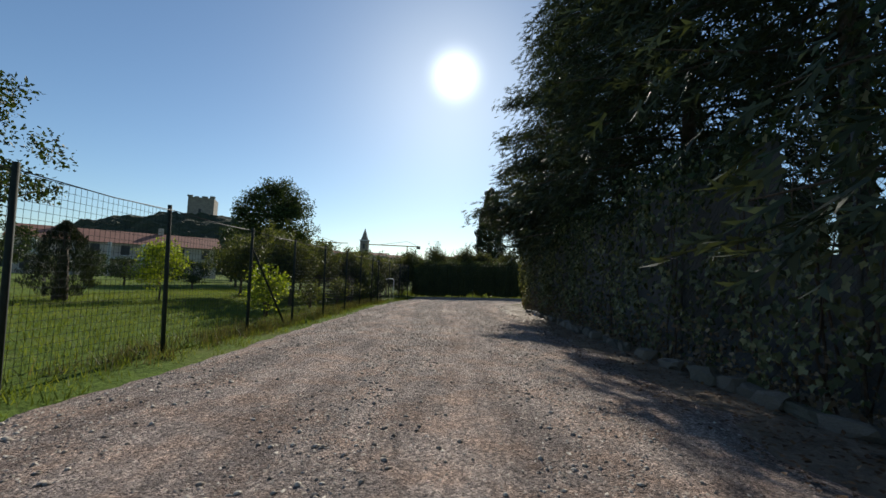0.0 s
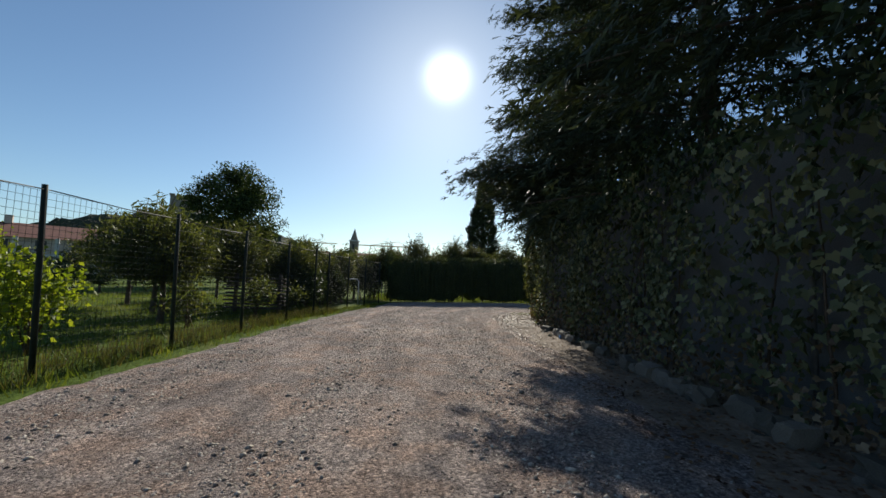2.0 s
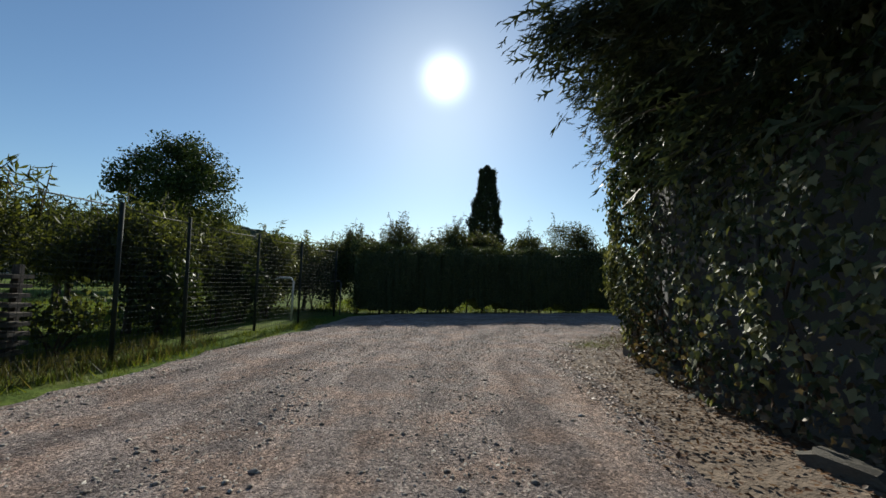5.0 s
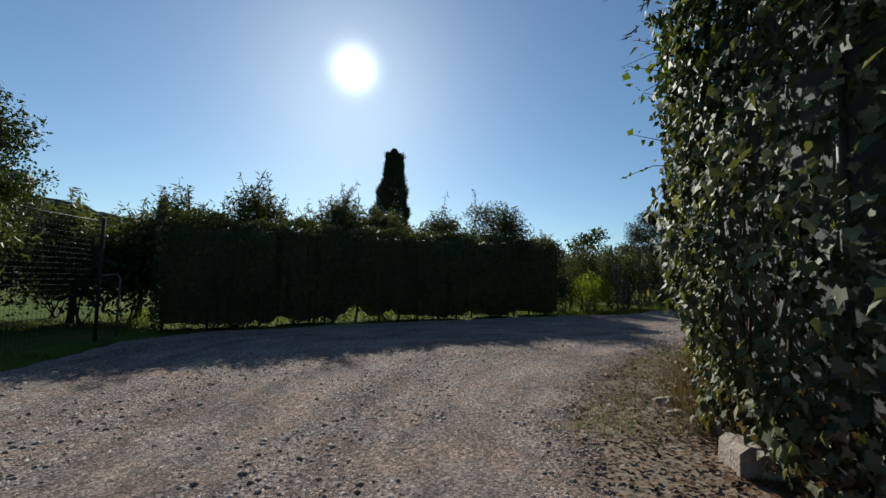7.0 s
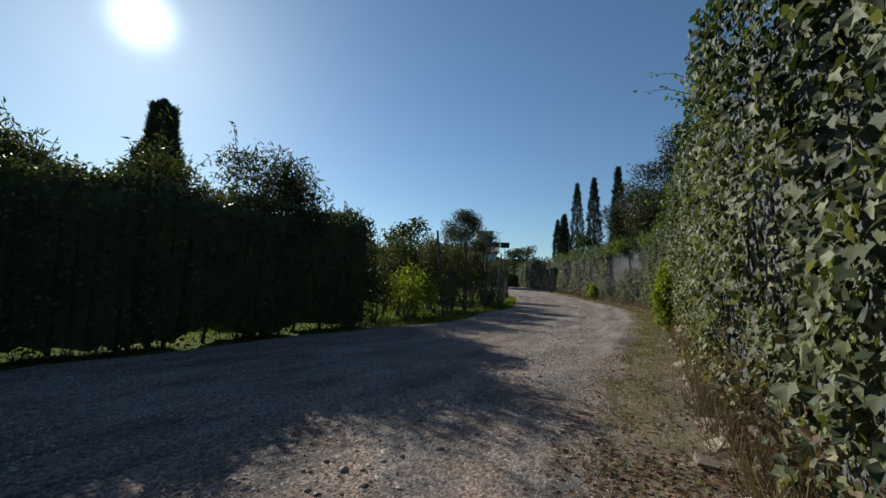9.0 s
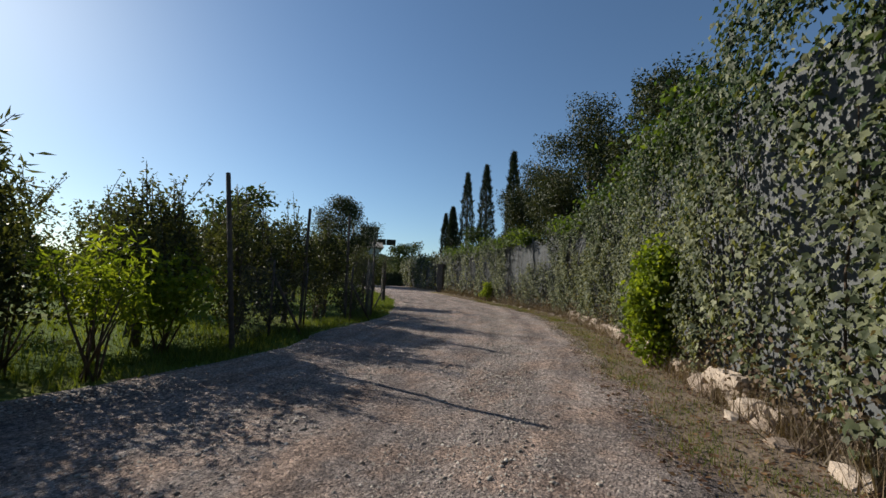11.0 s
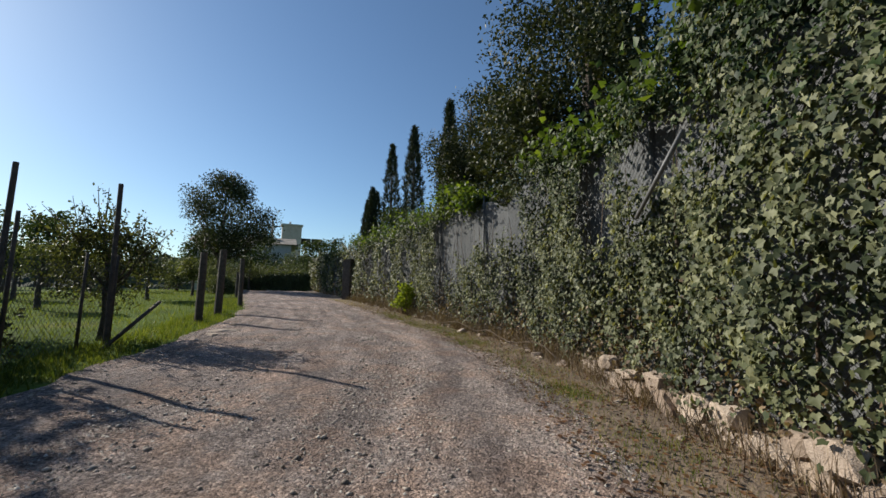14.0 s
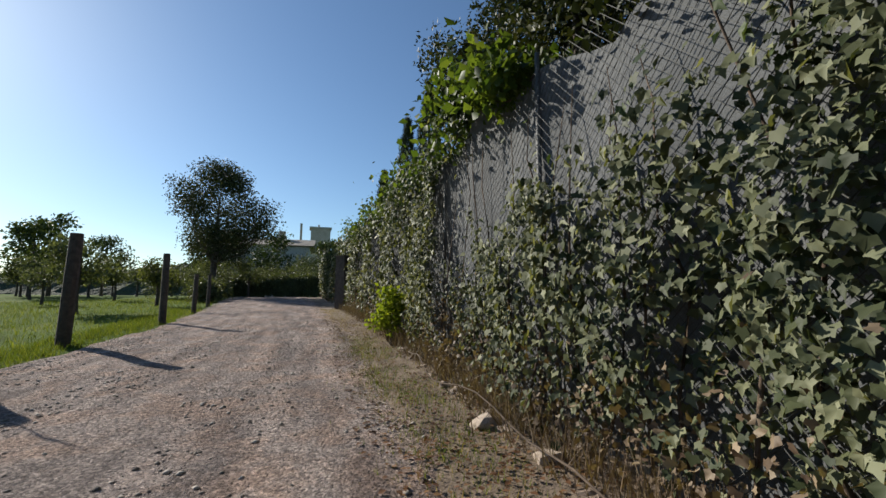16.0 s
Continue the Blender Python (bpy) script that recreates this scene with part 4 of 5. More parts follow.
conifer(4.8, 11.6, 12.0, 3.1, "tall dark conifer with drooping sprays", 13000, reach=((-2.8, 0.3, 3.6), (-2.6, -0.5, 3.2), (-2.9, 0.0, 4.4)), spray=0.33)
conifer(4.6, 14.9, 12.0, 2.85, "tall dark conifer reaching over the lane", 24000, 2.3,
        ((-3.55, -0.6, 3.5), (-3.2, -0.2, 3.75), (-2.9, -0.2, 3.6), (-2.6, 0.7, 3.35), (-2.4, -0.5, 2.9), (-2.0, -0.7, 2.7), (-2.2, -0.6, 3.3), (-2.7, 0.5, 4.4), (-2.6, 0.4, 5.2), (-2.6, 0.2, 6.4), (-2.5, -0.3, 7.6), (-2.9, 0.9, 3.5), (-2.7, 1.3, 3.6)), 0.25, 0.8)
conifer(5.25, 17.5, 10.5, 1.9, "dark conifer at the end of the row", 17000, 2.9,
        ((-2.3, -0.2, 3.35), (-2.3, -0.6, 3.4), (-2.0, 0.3, 3.4), (-2.2, -0.3, 3.6), (-2.8, -0.9, 3.7), (-1.9, 0.2, 3.7), (-1.7, 0.0, 3.3), (-1.9, 0.4, 4.2), (-2.3, -0.4, 4.3), (-1.6, 0.2, 3.0), (-2.7, -1.2, 3.3), (-1.7, 0.9, 3.5), (-1.9, 0.8, 3.9), (-1.6, 0.6, 3.2), (-1.6, 1.0, 3.3), (-1.4, 0.9, 3.4), (-2.2, 1.2, 4.3)), 0.2, 0.8)
# ---- wire fence on the lawn side ----
def welded_mesh(a, b, h, parent, cell=0.063, r=0.0021):
    V, F = [], []
    L = (Vector(b) - Vector(a)).length
    d = (Vector(b) - Vector(a)) / L
    n = int(L / cell)
    for i in range(1, n):
        p = Vector(a) + d * (L * i / n)
        tube_into(V, F, [(p.x, p.y, ground_z(p.x, p.y) + 0.03), (p.x, p.y, ground_z(p.x, p.y) + h)], [r, r], 3)
    m = int(h / (cell * 1.15))
    for k in range(m + 1):
        z = 0.03 + (h - 0.03) * k / m
        tube_into(V, F, [(*a, ground_z(*a) + z), (*b, ground_z(*b) + z)], [r, r], 3)
    return put_mesh("wire_mesh", V, F, PAINT, parent)


wire_fence = thing("wire_fence", 0, 0, "dark green welded-wire fence on slim steel posts", "fence", z=0)
POSTS = [(-3.45, -4.5), (-3.45, -2.5), (-3.45, -0.6), (-3.46, 1.35), (-3.45, 3.28), (-3.45, 5.2), (-3.4, 7.3), (-3.3, 9.2), (-3.15, 11.05), (-3.0, 12.8), (-3.0, 15.1), (-2.92, 17.0), (-2.85, 18.25), (-2.62, 20.1), (-2.25, 21.5), (-2.0, 23.8)]
for i, (x, y) in enumerate(POSTS):
    lean = RNG.normal(0, 0.012)
    tubes("post", [([(x, y + 0.02, -0.15), (x + lean, y - 0.05, 1.82 + RNG.normal(0, 0.02))], [0.027, 0.025])], PAINT, wire_fence, sides=8)
for i, (a, b) in enumerate(zip(POSTS, POSTS[1:])):
    welded_mesh(a, b, 1.74, wire_fence)
    tubes("top_wire", [([(*a, 1.76), ((a[0] + b[0]) / 2, (a[1] + b[1]) / 2, 1.735), (*b, 1.76)], [0.006] * 3)], WIRE, wire_fence, sides=5)
tubes("brace", [([(-3.42, 7.35, 1.45), (-3.3, 8.75, 0.0)], [0.022, 0.022])], PAINT, wire_fence, sides=6)

# ---- clipped hedge across the lane's bend ----
HEDGE_LINE = Line([(-1.75, 25.1), (0.2, 26.0), (2.2, 26.9), (4.6, 27.9), (6.9, 28.85), (8.6, 29.4)])


def hedge_foot(s):
    """How far the foliage is worn away above the ground, by length along the hedge."""
    worn = 0.12 + 0.12 * np.sin(s * 3.7) * np.sin(s * 1.3 + 1)
    for at, w, k in ((2.2, 0.22, 0.5), (4.0, 0.4, 1.2), (5.0, 0.25, 0.9), (7.6, 0.3, 0.8), (9.6, 0.3, 0.9)):
        worn = worn + k * np.exp(-((s - at) / w) ** 2)
    return np.clip(worn, 0, 1.6)


def hedge(line, h0, h1, thick, n, leaf, label, gap=0.5, mat=HEDGE):
    ob = thing("hedge", *line.at(line.length / 2), label, "hedge", z=0)
    ob.location = (0, 0, 0)
    s = RNG.uniform(0, line.length, n)
    H = h0 + (h1 - h0) * s / line.length + 0.06 * np.sin(s * 3.1) + 0.05 * np.sin(s * 7.7 + 1)
    shell = RNG.integers(0, 4, n)
    u, v = RNG.uniform(-1, 1, n), RNG.uniform(0, 1, n)
    o = np.where(shell == 0, thick / 2, np.where(shell == 1, -thick / 2, u * thick / 2))
    z = np.where(shell <= 1, v, np.where(shell == 2, 1.0, v))
    o = o * (1 - 0.18 * np.clip(z - 0.8, 0, 1) * 5) + RNG.normal(0, 0.06, n)
    foot = gap * hedge_foot(s) * RNG.uniform(0.5, 1.15, n)
    z = np.clip(foot, 0.02, 1) + z * (H - np.clip(foot, 0.02, 1)) + RNG.normal(0, 0.04, n)
    ends = RNG.uniform(0, 1, n) < 0.06
    s = np.where(ends, RNG.choice([0.0, line.length], n) + RNG.normal(0, 0.05, n), s)
    P = np.empty((n, 3))
    for i in range(n):
        a, b = line.off(s[i], o[i])
        P[i] = a, b, ground_z(a, b) + z[i]
    leaves("foliage", P, leaf, OVAL, mat, ob, droop=0.1, wide=1.3)
    core, cf = [], []
    for j in range(121):
        q = line.length * (0.01 + 0.98 * j / 120)
        hh = h0 + (h1 - h0) * j / 120 - 0.16
        f = 0.05 + gap * float(hedge_foot(q)) * 1.05
        for oo, zz in ((-thick * 0.36, f), (thick * 0.36, f), (thick * 0.36, hh), (-thick * 0.36, hh)):
            a, b = line.off(q, oo + 0.04 * RNG.normal())
            core.append((a, b, ground_z(a, b) + zz + 0.04 * RNG.normal()))
    for j in range(120):
        for k in range(4):
            cf.append((j * 4 + k, j * 4 + (k + 1) % 4, j * 4 + 4 + (k + 1) % 4, j * 4 + 4 + k))
    put_mesh("inner_growth", core, cf, mat, ob)
    q = 0.15
    while q < line.length:
        a, b = line.off(q, RNG.normal(0, 0.08))
        g = ground_z(a, b)
        tubes("stem", [([(a, b, g - 0.05), (a + RNG.normal(0, 0.04), b, g + 0.5), (a + RNG.normal(0, 0.1), b + RNG.normal(0, 0.1), g + 1.1)], [0.032, 0.026, 0.014])], BARK, ob, sides=6)
        q += RNG.uniform(0.35, 0.75)
    return ob


hedge(HEDGE_LINE, 2.05, 2.4, 1.05, 50000, 0.06, "tall clipped dark evergreen hedge with bare stems below", 0.34)
FAR_HEDGE = Line([(36.2, 57.9), (38, 57), (40.5, 55.4), (42.6, 53.8)])
hedge(FAR_HEDGE, 1.3, 1.6, 0.9, 7000, 0.12, "dark overgrown hedge closing the lane's far bend", 0.1, OLIVE)

# ---- lawn side trees and shrubs ----
tree("garden_tree", -11.8, 9.6, 6.2, 2.3, 1.7, "broad leafy garden tree on the lawn", BROAD, n=9000, leaf=0.12, clumps=70, spread=0.26, trunk=0.14)
cypress("cone_shrub", -11.6, 12.6, 2.3, 0.85, "dark clipped cone-shaped evergreen on the lawn", 5000, 0.14, group="")
tree("shrub", -9.7, 14.2, 2.05, 1.0, 0.3, "yellow-green leafy shrub on the lawn", LIME, n=4200, leaf=0.085, clumps=40, spread=0.2, trunk=0.03, category="shrub", droop=0.2)
bush("shrub", -4.3, 10.2, 1.35, 0.6, 1300, 0.085, LIME, "sparse yellow-green sapling behind the wire fence", clumps=24, spread=0.14)
tree("round_tree", -16.3, 39.5, 10.4, 4.2, 1.6, "big round poplar-like tree beyond the lawn", BROAD, n=34000, leaf=0.2, clumps=170, spread=0.45, trunk=0.26, crown_shape=0.75, fill=0.12)
FRUITS = [(-6.7, 15.9, 2.7, 1.5), (-5.4, 17.5, 2.3, 1.2), (-8.6, 17.6, 2.7, 1.5), (-4.5, 19.4, 2.0, 1.0), (-6.6, 20.6, 2.4, 1.3), (-4.3, 22.0, 2.1, 1.0), (-8.6, 22.6, 2.6, 1.4), (-5.6, 24.6, 2.3, 1.2), (-3.6, 26.2, 2.2, 1.1), (-4.7, 20.7, 2.2, 1.2), (-3.9, 23.6, 2.1, 1.1), (-6.6, 26.6, 2.6, 1.4), (-3.0, 27.6, 2.4, 1.1), (-5.0, 13.6, 2.2, 1.1)]
for x, y, h, r in FRUITS:
    tree("fruit_tree", x, y, h, r, 0.7, "low spreading fruit tree behind the wire fence", FRUIT, LANCE, 6500, 0.145, 40, 0.24, 0.06, group="fruit trees", shoots=26, forks=7)
for x, y, h in ((-4.2, 13.2, 0.9), (-3.9, 15.6, 1.1), (-3.8, 17.3, 0.8), (-3.7, 20.6, 1.0), (-3.4, 22.6, 1.0)):
    bush("shrub", x, y, h, 0.5, 700, 0.08, FRUIT, "low scrub growing by the wire fence", clumps=18)
# trees behind the hedge
for x, y, h, r in ((-2.0, 27.2, 2.7, 1.1), (-0.6, 27.6, 3.2, 1.25), (1.4, 28.4, 3.3, 1.3), (2.7, 29.0, 3.2, 1.1), (4.6, 29.2, 3.2, 1.1), (6.5, 29.6, 3.8, 1.5), (8.6, 30.4, 2.6, 1.0)):
    tree("peach_tree", x, y, h, r, 0.8, "peach tree with narrow leaves behind the hedge", ORCHARD, LANCE, 11000, 0.13, 50, 0.24, 0.06, group="orchard trees", shoots=46, forks=7)
cypress("old_cypress", 6.3, 57.0, 13.5, 1.9, "broad blunt-topped old cypress beyond the orchard", 15000, 0.5, blunt=0.42, group="")

# ---- second leg, field side ----
bush("shrub", 9.9, 29.3, 1.5, 0.55, 1500, 0.09, LIME, "yellow-green shrub at the end of the hedge", form=LANCE, wide=1.4)
bush("shrub", 11.0, 30.5, 1.4, 0.75, 2000, 0.085, LIME, "yellowish shrub at the orchard's edge", clumps=30, spread=0.17)
bush("shrub", 9.0, 30.2, 1.6, 0.7, 1400, 0.08, FRUIT, "dark loose shrub beside the hedge", clumps=26)
for x, y, h, r, n in ((11.2, 32.4, 2.75, 1.2, 5500), (10.9, 31.2, 2.3, 1.0, 4200), (12.8, 32.1, 2.3, 1.1, 4600), (13.6, 33.3, 2.5, 0.9, 3600), (14.3, 32.7, 2.5, 1.0, 6500), (15.9, 33.3, 2.4, 0.7, 4600), (17.6, 35.6, 1.9, 0.6, 1300), (19.7, 35.8, 2.05, 0.95, 3600), (13.4, 36.0, 2.4, 1.0, 1600), (16.2, 37.0, 2.4, 1.0, 1500), (9.6, 34.4, 2.8, 1.2, 2600)):
    tree("fruit_tree", x, y, h, r, 0.45, "dense dark fruit tree along the lane", ORCHARD, OVAL, int(n * 1.25), 0.064, 40, 0.2, 0.06, group="fruit trees along the lane", shoots=46, forks=8)
tree("wild_tree", 18.6, 38.6, 2.5, 1.1, 0.8, "bushy small tree past the fence end", BROAD, n=3500, leaf=0.09, clumps=36, spread=0.26, trunk=0.08)
tree("lane_tree", 35.5, 56.0, 8.9, 4.0, 1.7, "open broad-leaved tree with bare top twigs", IVIED, n=26000, leaf=0.15, clumps=54, spread=0.55, trunk=0.22, forks=16, bare=60, crown_shape=0.42, fill=0.35, lean=(0.2, -0.2))
for x, y, h, r in ((36.2, 57.2, 2.6, 1.5), (33.6, 57.6, 2.2, 1.4), (38.2, 58.6, 2.8, 1.7), (40.6, 57.4, 2.6, 1.6), (42.8, 55.8, 2.7, 1.4), (34.4, 53.6, 1.0, 0.9), (32.6, 51.4, 0.9, 0.7), (45.0, 58.8, 4.2, 1.8), (48.0, 61.0, 4.8, 1.9)):
    bush("thicket", x, y, h, r, 3200, 0.12, OLIVE, "tangled grey-green bush at the lane's far bend", clumps=40, spread=0.32)


def timber_post(x, y, h, r, label, lean=(0, 0), twig=False):
    ob = thing("fence_post", x, y, label, "post", "old posts along the field")
    V, F = [], []
    pts = [(lean[0] * t, lean[1] * t, -0.2 + (h + 0.2) * t) for t in (0, 0.3, 0.6, 0.85, 1)]
    tube_into(V, F, pts, [r * 1.05, r, r * 0.98, r * 0.95, r * 0.9], 10)
    put_mesh("shaft", V, F, POST_WOOD, ob, smooth=False)
    tubes("wire_tie", [([(lean[0] * 0.6 + r * 1.03 * math.cos(a), lean[1] * 0.6 + r * 1.03 * math.sin(a), h * 0.6) for a in np.linspace(0, 6.2, 12)], [0.003] * 12)], WIRE, ob, sides=3)
    if twig:
        tubes("stick", [([(0, 0, h - 0.1), (0.03, 0.02, h + 0.25), (0.12, -0.02, h + 0.42)], [0.022, 0.018, 0.008])], BARK, ob, "thin crooked stick tied to the post", sides=5)
    return ob


for x, y, h, r, lean, twig in ((22.1, 37.0, 1.6, 0.085, (0.02, 0.0), True), (23.6, 38.5, 1.8, 0.1, (0.03, -0.03), False), (26.1, 40.9, 1.7, 0.08, (0.0, 0.03), False), (28.3, 43.8, 1.25, 0.07, (0.02, 0), False), (30.6, 47.2, 1.3, 0.07, (0, 0), False)):
    timber_post(x, y, h, r, "thick weathered timber post without wire" if not twig else "thick timber post with a stick tied on", lean, twig)
for x, y, h, lean in ((11.7, 29.95, 2.55, (-0.16, 0.24)), (14.25, 32.0, 2.6, (0.05, -0.04)), (16.2, 32.75, 2.75, (-0.03, 0.0)), (18.2, 35.1, 2.5, (0.04, 0.0)), (19.4, 34.95, 2.45, (0.0, 0.03))):
    timber_post(x, y, h, 0.036, "slim tall wooden stake among fruit trees", lean)

for x, y, h, r in ((9.4, 29.9, 1.5, 0.55), (10.4, 31.2, 1.3, 0.5), (12.6, 31.6, 0.9, 0.5), (13.5, 32.0, 0.8, 0.5), (15.1, 32.6, 1.2, 0.4), (16.6, 33.2, 0.9, 0.4), (17.7, 34.1, 0.7, 0.35), (12.0, 33.2, 1.5, 0.7)):
    bush("scrub", x, y, h, r, 900, 0.07, ORCHARD, "loose greyish scrub along the orchard fence", clumps=22, spread=0.16)

# sagging chain-link along the orchard
orchard_fence = thing("orchard_fence", 0, 0, "rusty sagging chain-link fence along the orchard", "fence", z=0)
ORCH = Line([(11.7, 29.95), (13.2, 31.2), (14.3, 31.75), (15.4, 31.85), (16.5, 32.2), (17.3, 32.9), (18.3, 34.2), (19.5, 35.1)])
q, k = 0.0, 0
while q < ORCH.length - 0.5:
    e = min(q + 1.5, ORCH.length)
    diamond_mesh("wire_mesh", ORCH, q, e, 0.05, 1.55 if 3.5 < q < 7.5 else 1.2, 0.085, 0.0, WIRE, orchard_fence, 0.0022)
    x, y = ORCH.at(e)
    tubes("post", [([(x, y, ground_z(x, y) - 0.1), (x + 0.02, y, ground_z(x, y) + (1.7 if 3 < q < 7.5 else 1.35))], [0.022, 0.02])], POST_WOOD, orchard_fence, sides=7)
    q = e
for a, b in (((13.05, 31.2, 1.15), (13.5, 30.9, 0.05)), ((15.85, 32.2, 1.1), (16.35, 31.95, 0.1)), ((20.3, 35.3, 0.9), (19.2, 34.7, 0.2))):
    tubes("brace", [([a, b], [0.03, 0.03])], POST_WOOD, orchard_fence, sides=6)


# ---- field and far trees ----
def small_tree(label, mat, h, r, leaf, n, form=OVAL):
    return tree("olive_tree", 60, -40, h, r, 0.75, label, mat, form, n, leaf, 26, 0.2, 0.07, group="orchard rows", forks=6)


protos = [small_tree("small olive tree on the green field", OLIVE, 1.9, 0.8, 0.1, 1500), small_tree("small orchard tree on the green field", FRUIT, 2.2, 0.9, 0.11, 1600), small_tree("young grey-green olive tree in the field", OLIVE, 2.5, 1.05, 0.115, 1800)]
spots = []
for i in range(7):
    for j in range(5):
        x, y = 22.2 + 3.7 * i - 2.4 * j + RNG.normal(0, 0.35), 44.0 + 2.9 * i + 4.3 * j + RNG.normal(0, 0.35)
        spots.append((x, y))
for i in range(6):
    for j in range(4):
        spots.append((-1 + 3.6 * i + RNG.normal(0, 0.4), 34.5 + 3.8 * j + 1.0 * i + RNG.normal(0, 0.4)))
for i, (x, y) in enumerate(spots):
    k = RNG.uniform(0.85, 1.3)
    m = pose(x, y, ground_z(x, y), 0, 0, RNG.uniform(0, 360)) @ Matrix.Scale(k, 4)
    if i < 3:
        protos[i].matrix_basis = m
    else:
        copy_thing(protos[i % 3], m)

far = tree("far_tree", 17, 39.5, 4.6, 2.0, 0.8, "bushy round tree beyond the orchard", BROAD, n=2600, leaf=0.21, clumps=46, spread=0.32, trunk=0.1, group="far trees")
FAR = [(-24, 47, 1.5), (-30, 26, 1.2), (-12, 62, 1.2), (-6, 70, 1.3), (0, 74, 1.2), (9, 72, 1.3), (15, 75, 1.2), (20, 66, 1.1), (-20, 70, 1.6), (-27, 62, 1.7), (26, 74, 1.4), (33, 76, 1.6),
       (22, 56, 0.9), (30, 68, 1.2), (40, 66, 1.1), (46, 64, 1.4), (49, 60, 1.3), (54, 62, 1.5), (58, 56, 1.4), (-42, 40, 1.2), (45, 72, 1.6), (38, 80, 1.4), (-4, 46, 0.8), (12, 50, 0.85), (-46, 22, 1.4), (-38, 14, 1.4)]
for x, y, k in FAR:
    copy_thing(far, pose(x, y, ground_z(x, y) - 0.1, 0, 0, RNG.uniform(0, 360)) @ Matrix.Scale(k, 4))

for x, y, k in ((-14.5, 24, 0.4), (-17, 25.5, 0.45), (-20, 26, 0.42), (-23, 27, 0.5), (-26, 27, 0.45), (-28, 24, 0.5), (-12.5, 27, 0.5), (-31, 23, 0.5), (-15, 30, 0.55), (-10.5, 30.5, 0.5)):
    copy_thing(far, pose(x, y, -0.1, 0, 0, RNG.uniform(0, 360)) @ Matrix.Diagonal((k * 1.5, k * 1.5, k, 1)))
for x, y, h, r in ((-3.1, 25.6, 1.7, 0.7), (-4.3, 24.7, 1.8, 0.8), (-5.4, 26.0, 1.9, 0.9), (-4.5, 27.4, 1.9, 0.9), (-6.6, 24.4, 1.8, 0.9), (-3.6, 21.6, 1.4, 0.6), (-3.8, 19.2, 1.3, 0.6), (-2.6, 26.4, 1.9, 0.6)):
    bush("shrub", x, y, h, r, 2600, 0.09, BROAD, "dark dense shrub behind the wire fence", clumps=34, spread=0.2)

# big ivy-clad trees behind the fence of the second leg
tree("ivied_tree", 24.6, 28.7, 8.4, 2.5, 1.2, "large dark tree overgrown with ivy behind the fence", IVIED, OVAL, 38000, 0.098, 74, 0.38, 0.24, group="big trees behind the fence", bare=30, forks=10, fill=0.2)
tree("ivied_tree", 27.8, 32.9, 7.4, 1.35, 1.0, "slender tree column smothered in creeper behind the fence", IVIED, OVAL, 22000, 0.092, 60, 0.28, 0.2, group="big trees behind the fence", bare=12, fill=0.2, crown_shape=0.8)
tree("ivied_tree", 26.4, 30.9, 6.9, 1.6, 1.0, "broad tree column smothered in creeper behind the fence", IVIED, OVAL, 23000, 0.096, 58, 0.32, 0.2, group="big trees behind the fence", bare=14, fill=0.2, crown_shape=0.8)
tree("ivied_tree", 20.9, 25.3, 7.7, 2.1, 1.4, "large dark tree overgrown with ivy behind the fence", IVIED, OVAL, 32000, 0.098, 64, 0.36, 0.24, group="big trees behind the fence", bare=30, forks=10, fill=0.2)
tree("ivied_tree", 10.6, 20.9, 5.0, 1.3, 1.5, "leafy tree top above the ivied fence", IVIED, OVAL, 8000, 0.11, 36, 0.25, 0.12, group="big trees behind the fence")
tree("ivied_tree", 31.6, 35.2, 4.3, 1.5, 1.0, "round leafy tree behind the fence", IVIED, OVAL, 9000, 0.13, 44, 0.28, 0.14, group="big trees behind the fence")
tree("ivied_tree", 34.0, 39.4, 5.0, 1.6, 1.0, "round leafy tree behind the fence", BROAD, OVAL, 4000, 0.14, 40, 0.28, 0.14, group="big trees behind the fence")
for x, y, h, r in ((32.7, 35.9, 9.3, 0.6), (35.3, 39.4, 9.5, 0.62), (39.6, 43.8, 10.4, 0.7), (38.9, 44.9, 7.2, 0.5), (43.6, 48.0, 8.2, 0.75), (44.5, 49.6, 7.8, 0.6)):
    cypress("cypress", x, y, h, r, "slim dark cypress behind the boundary fence", 3600, 0.33)


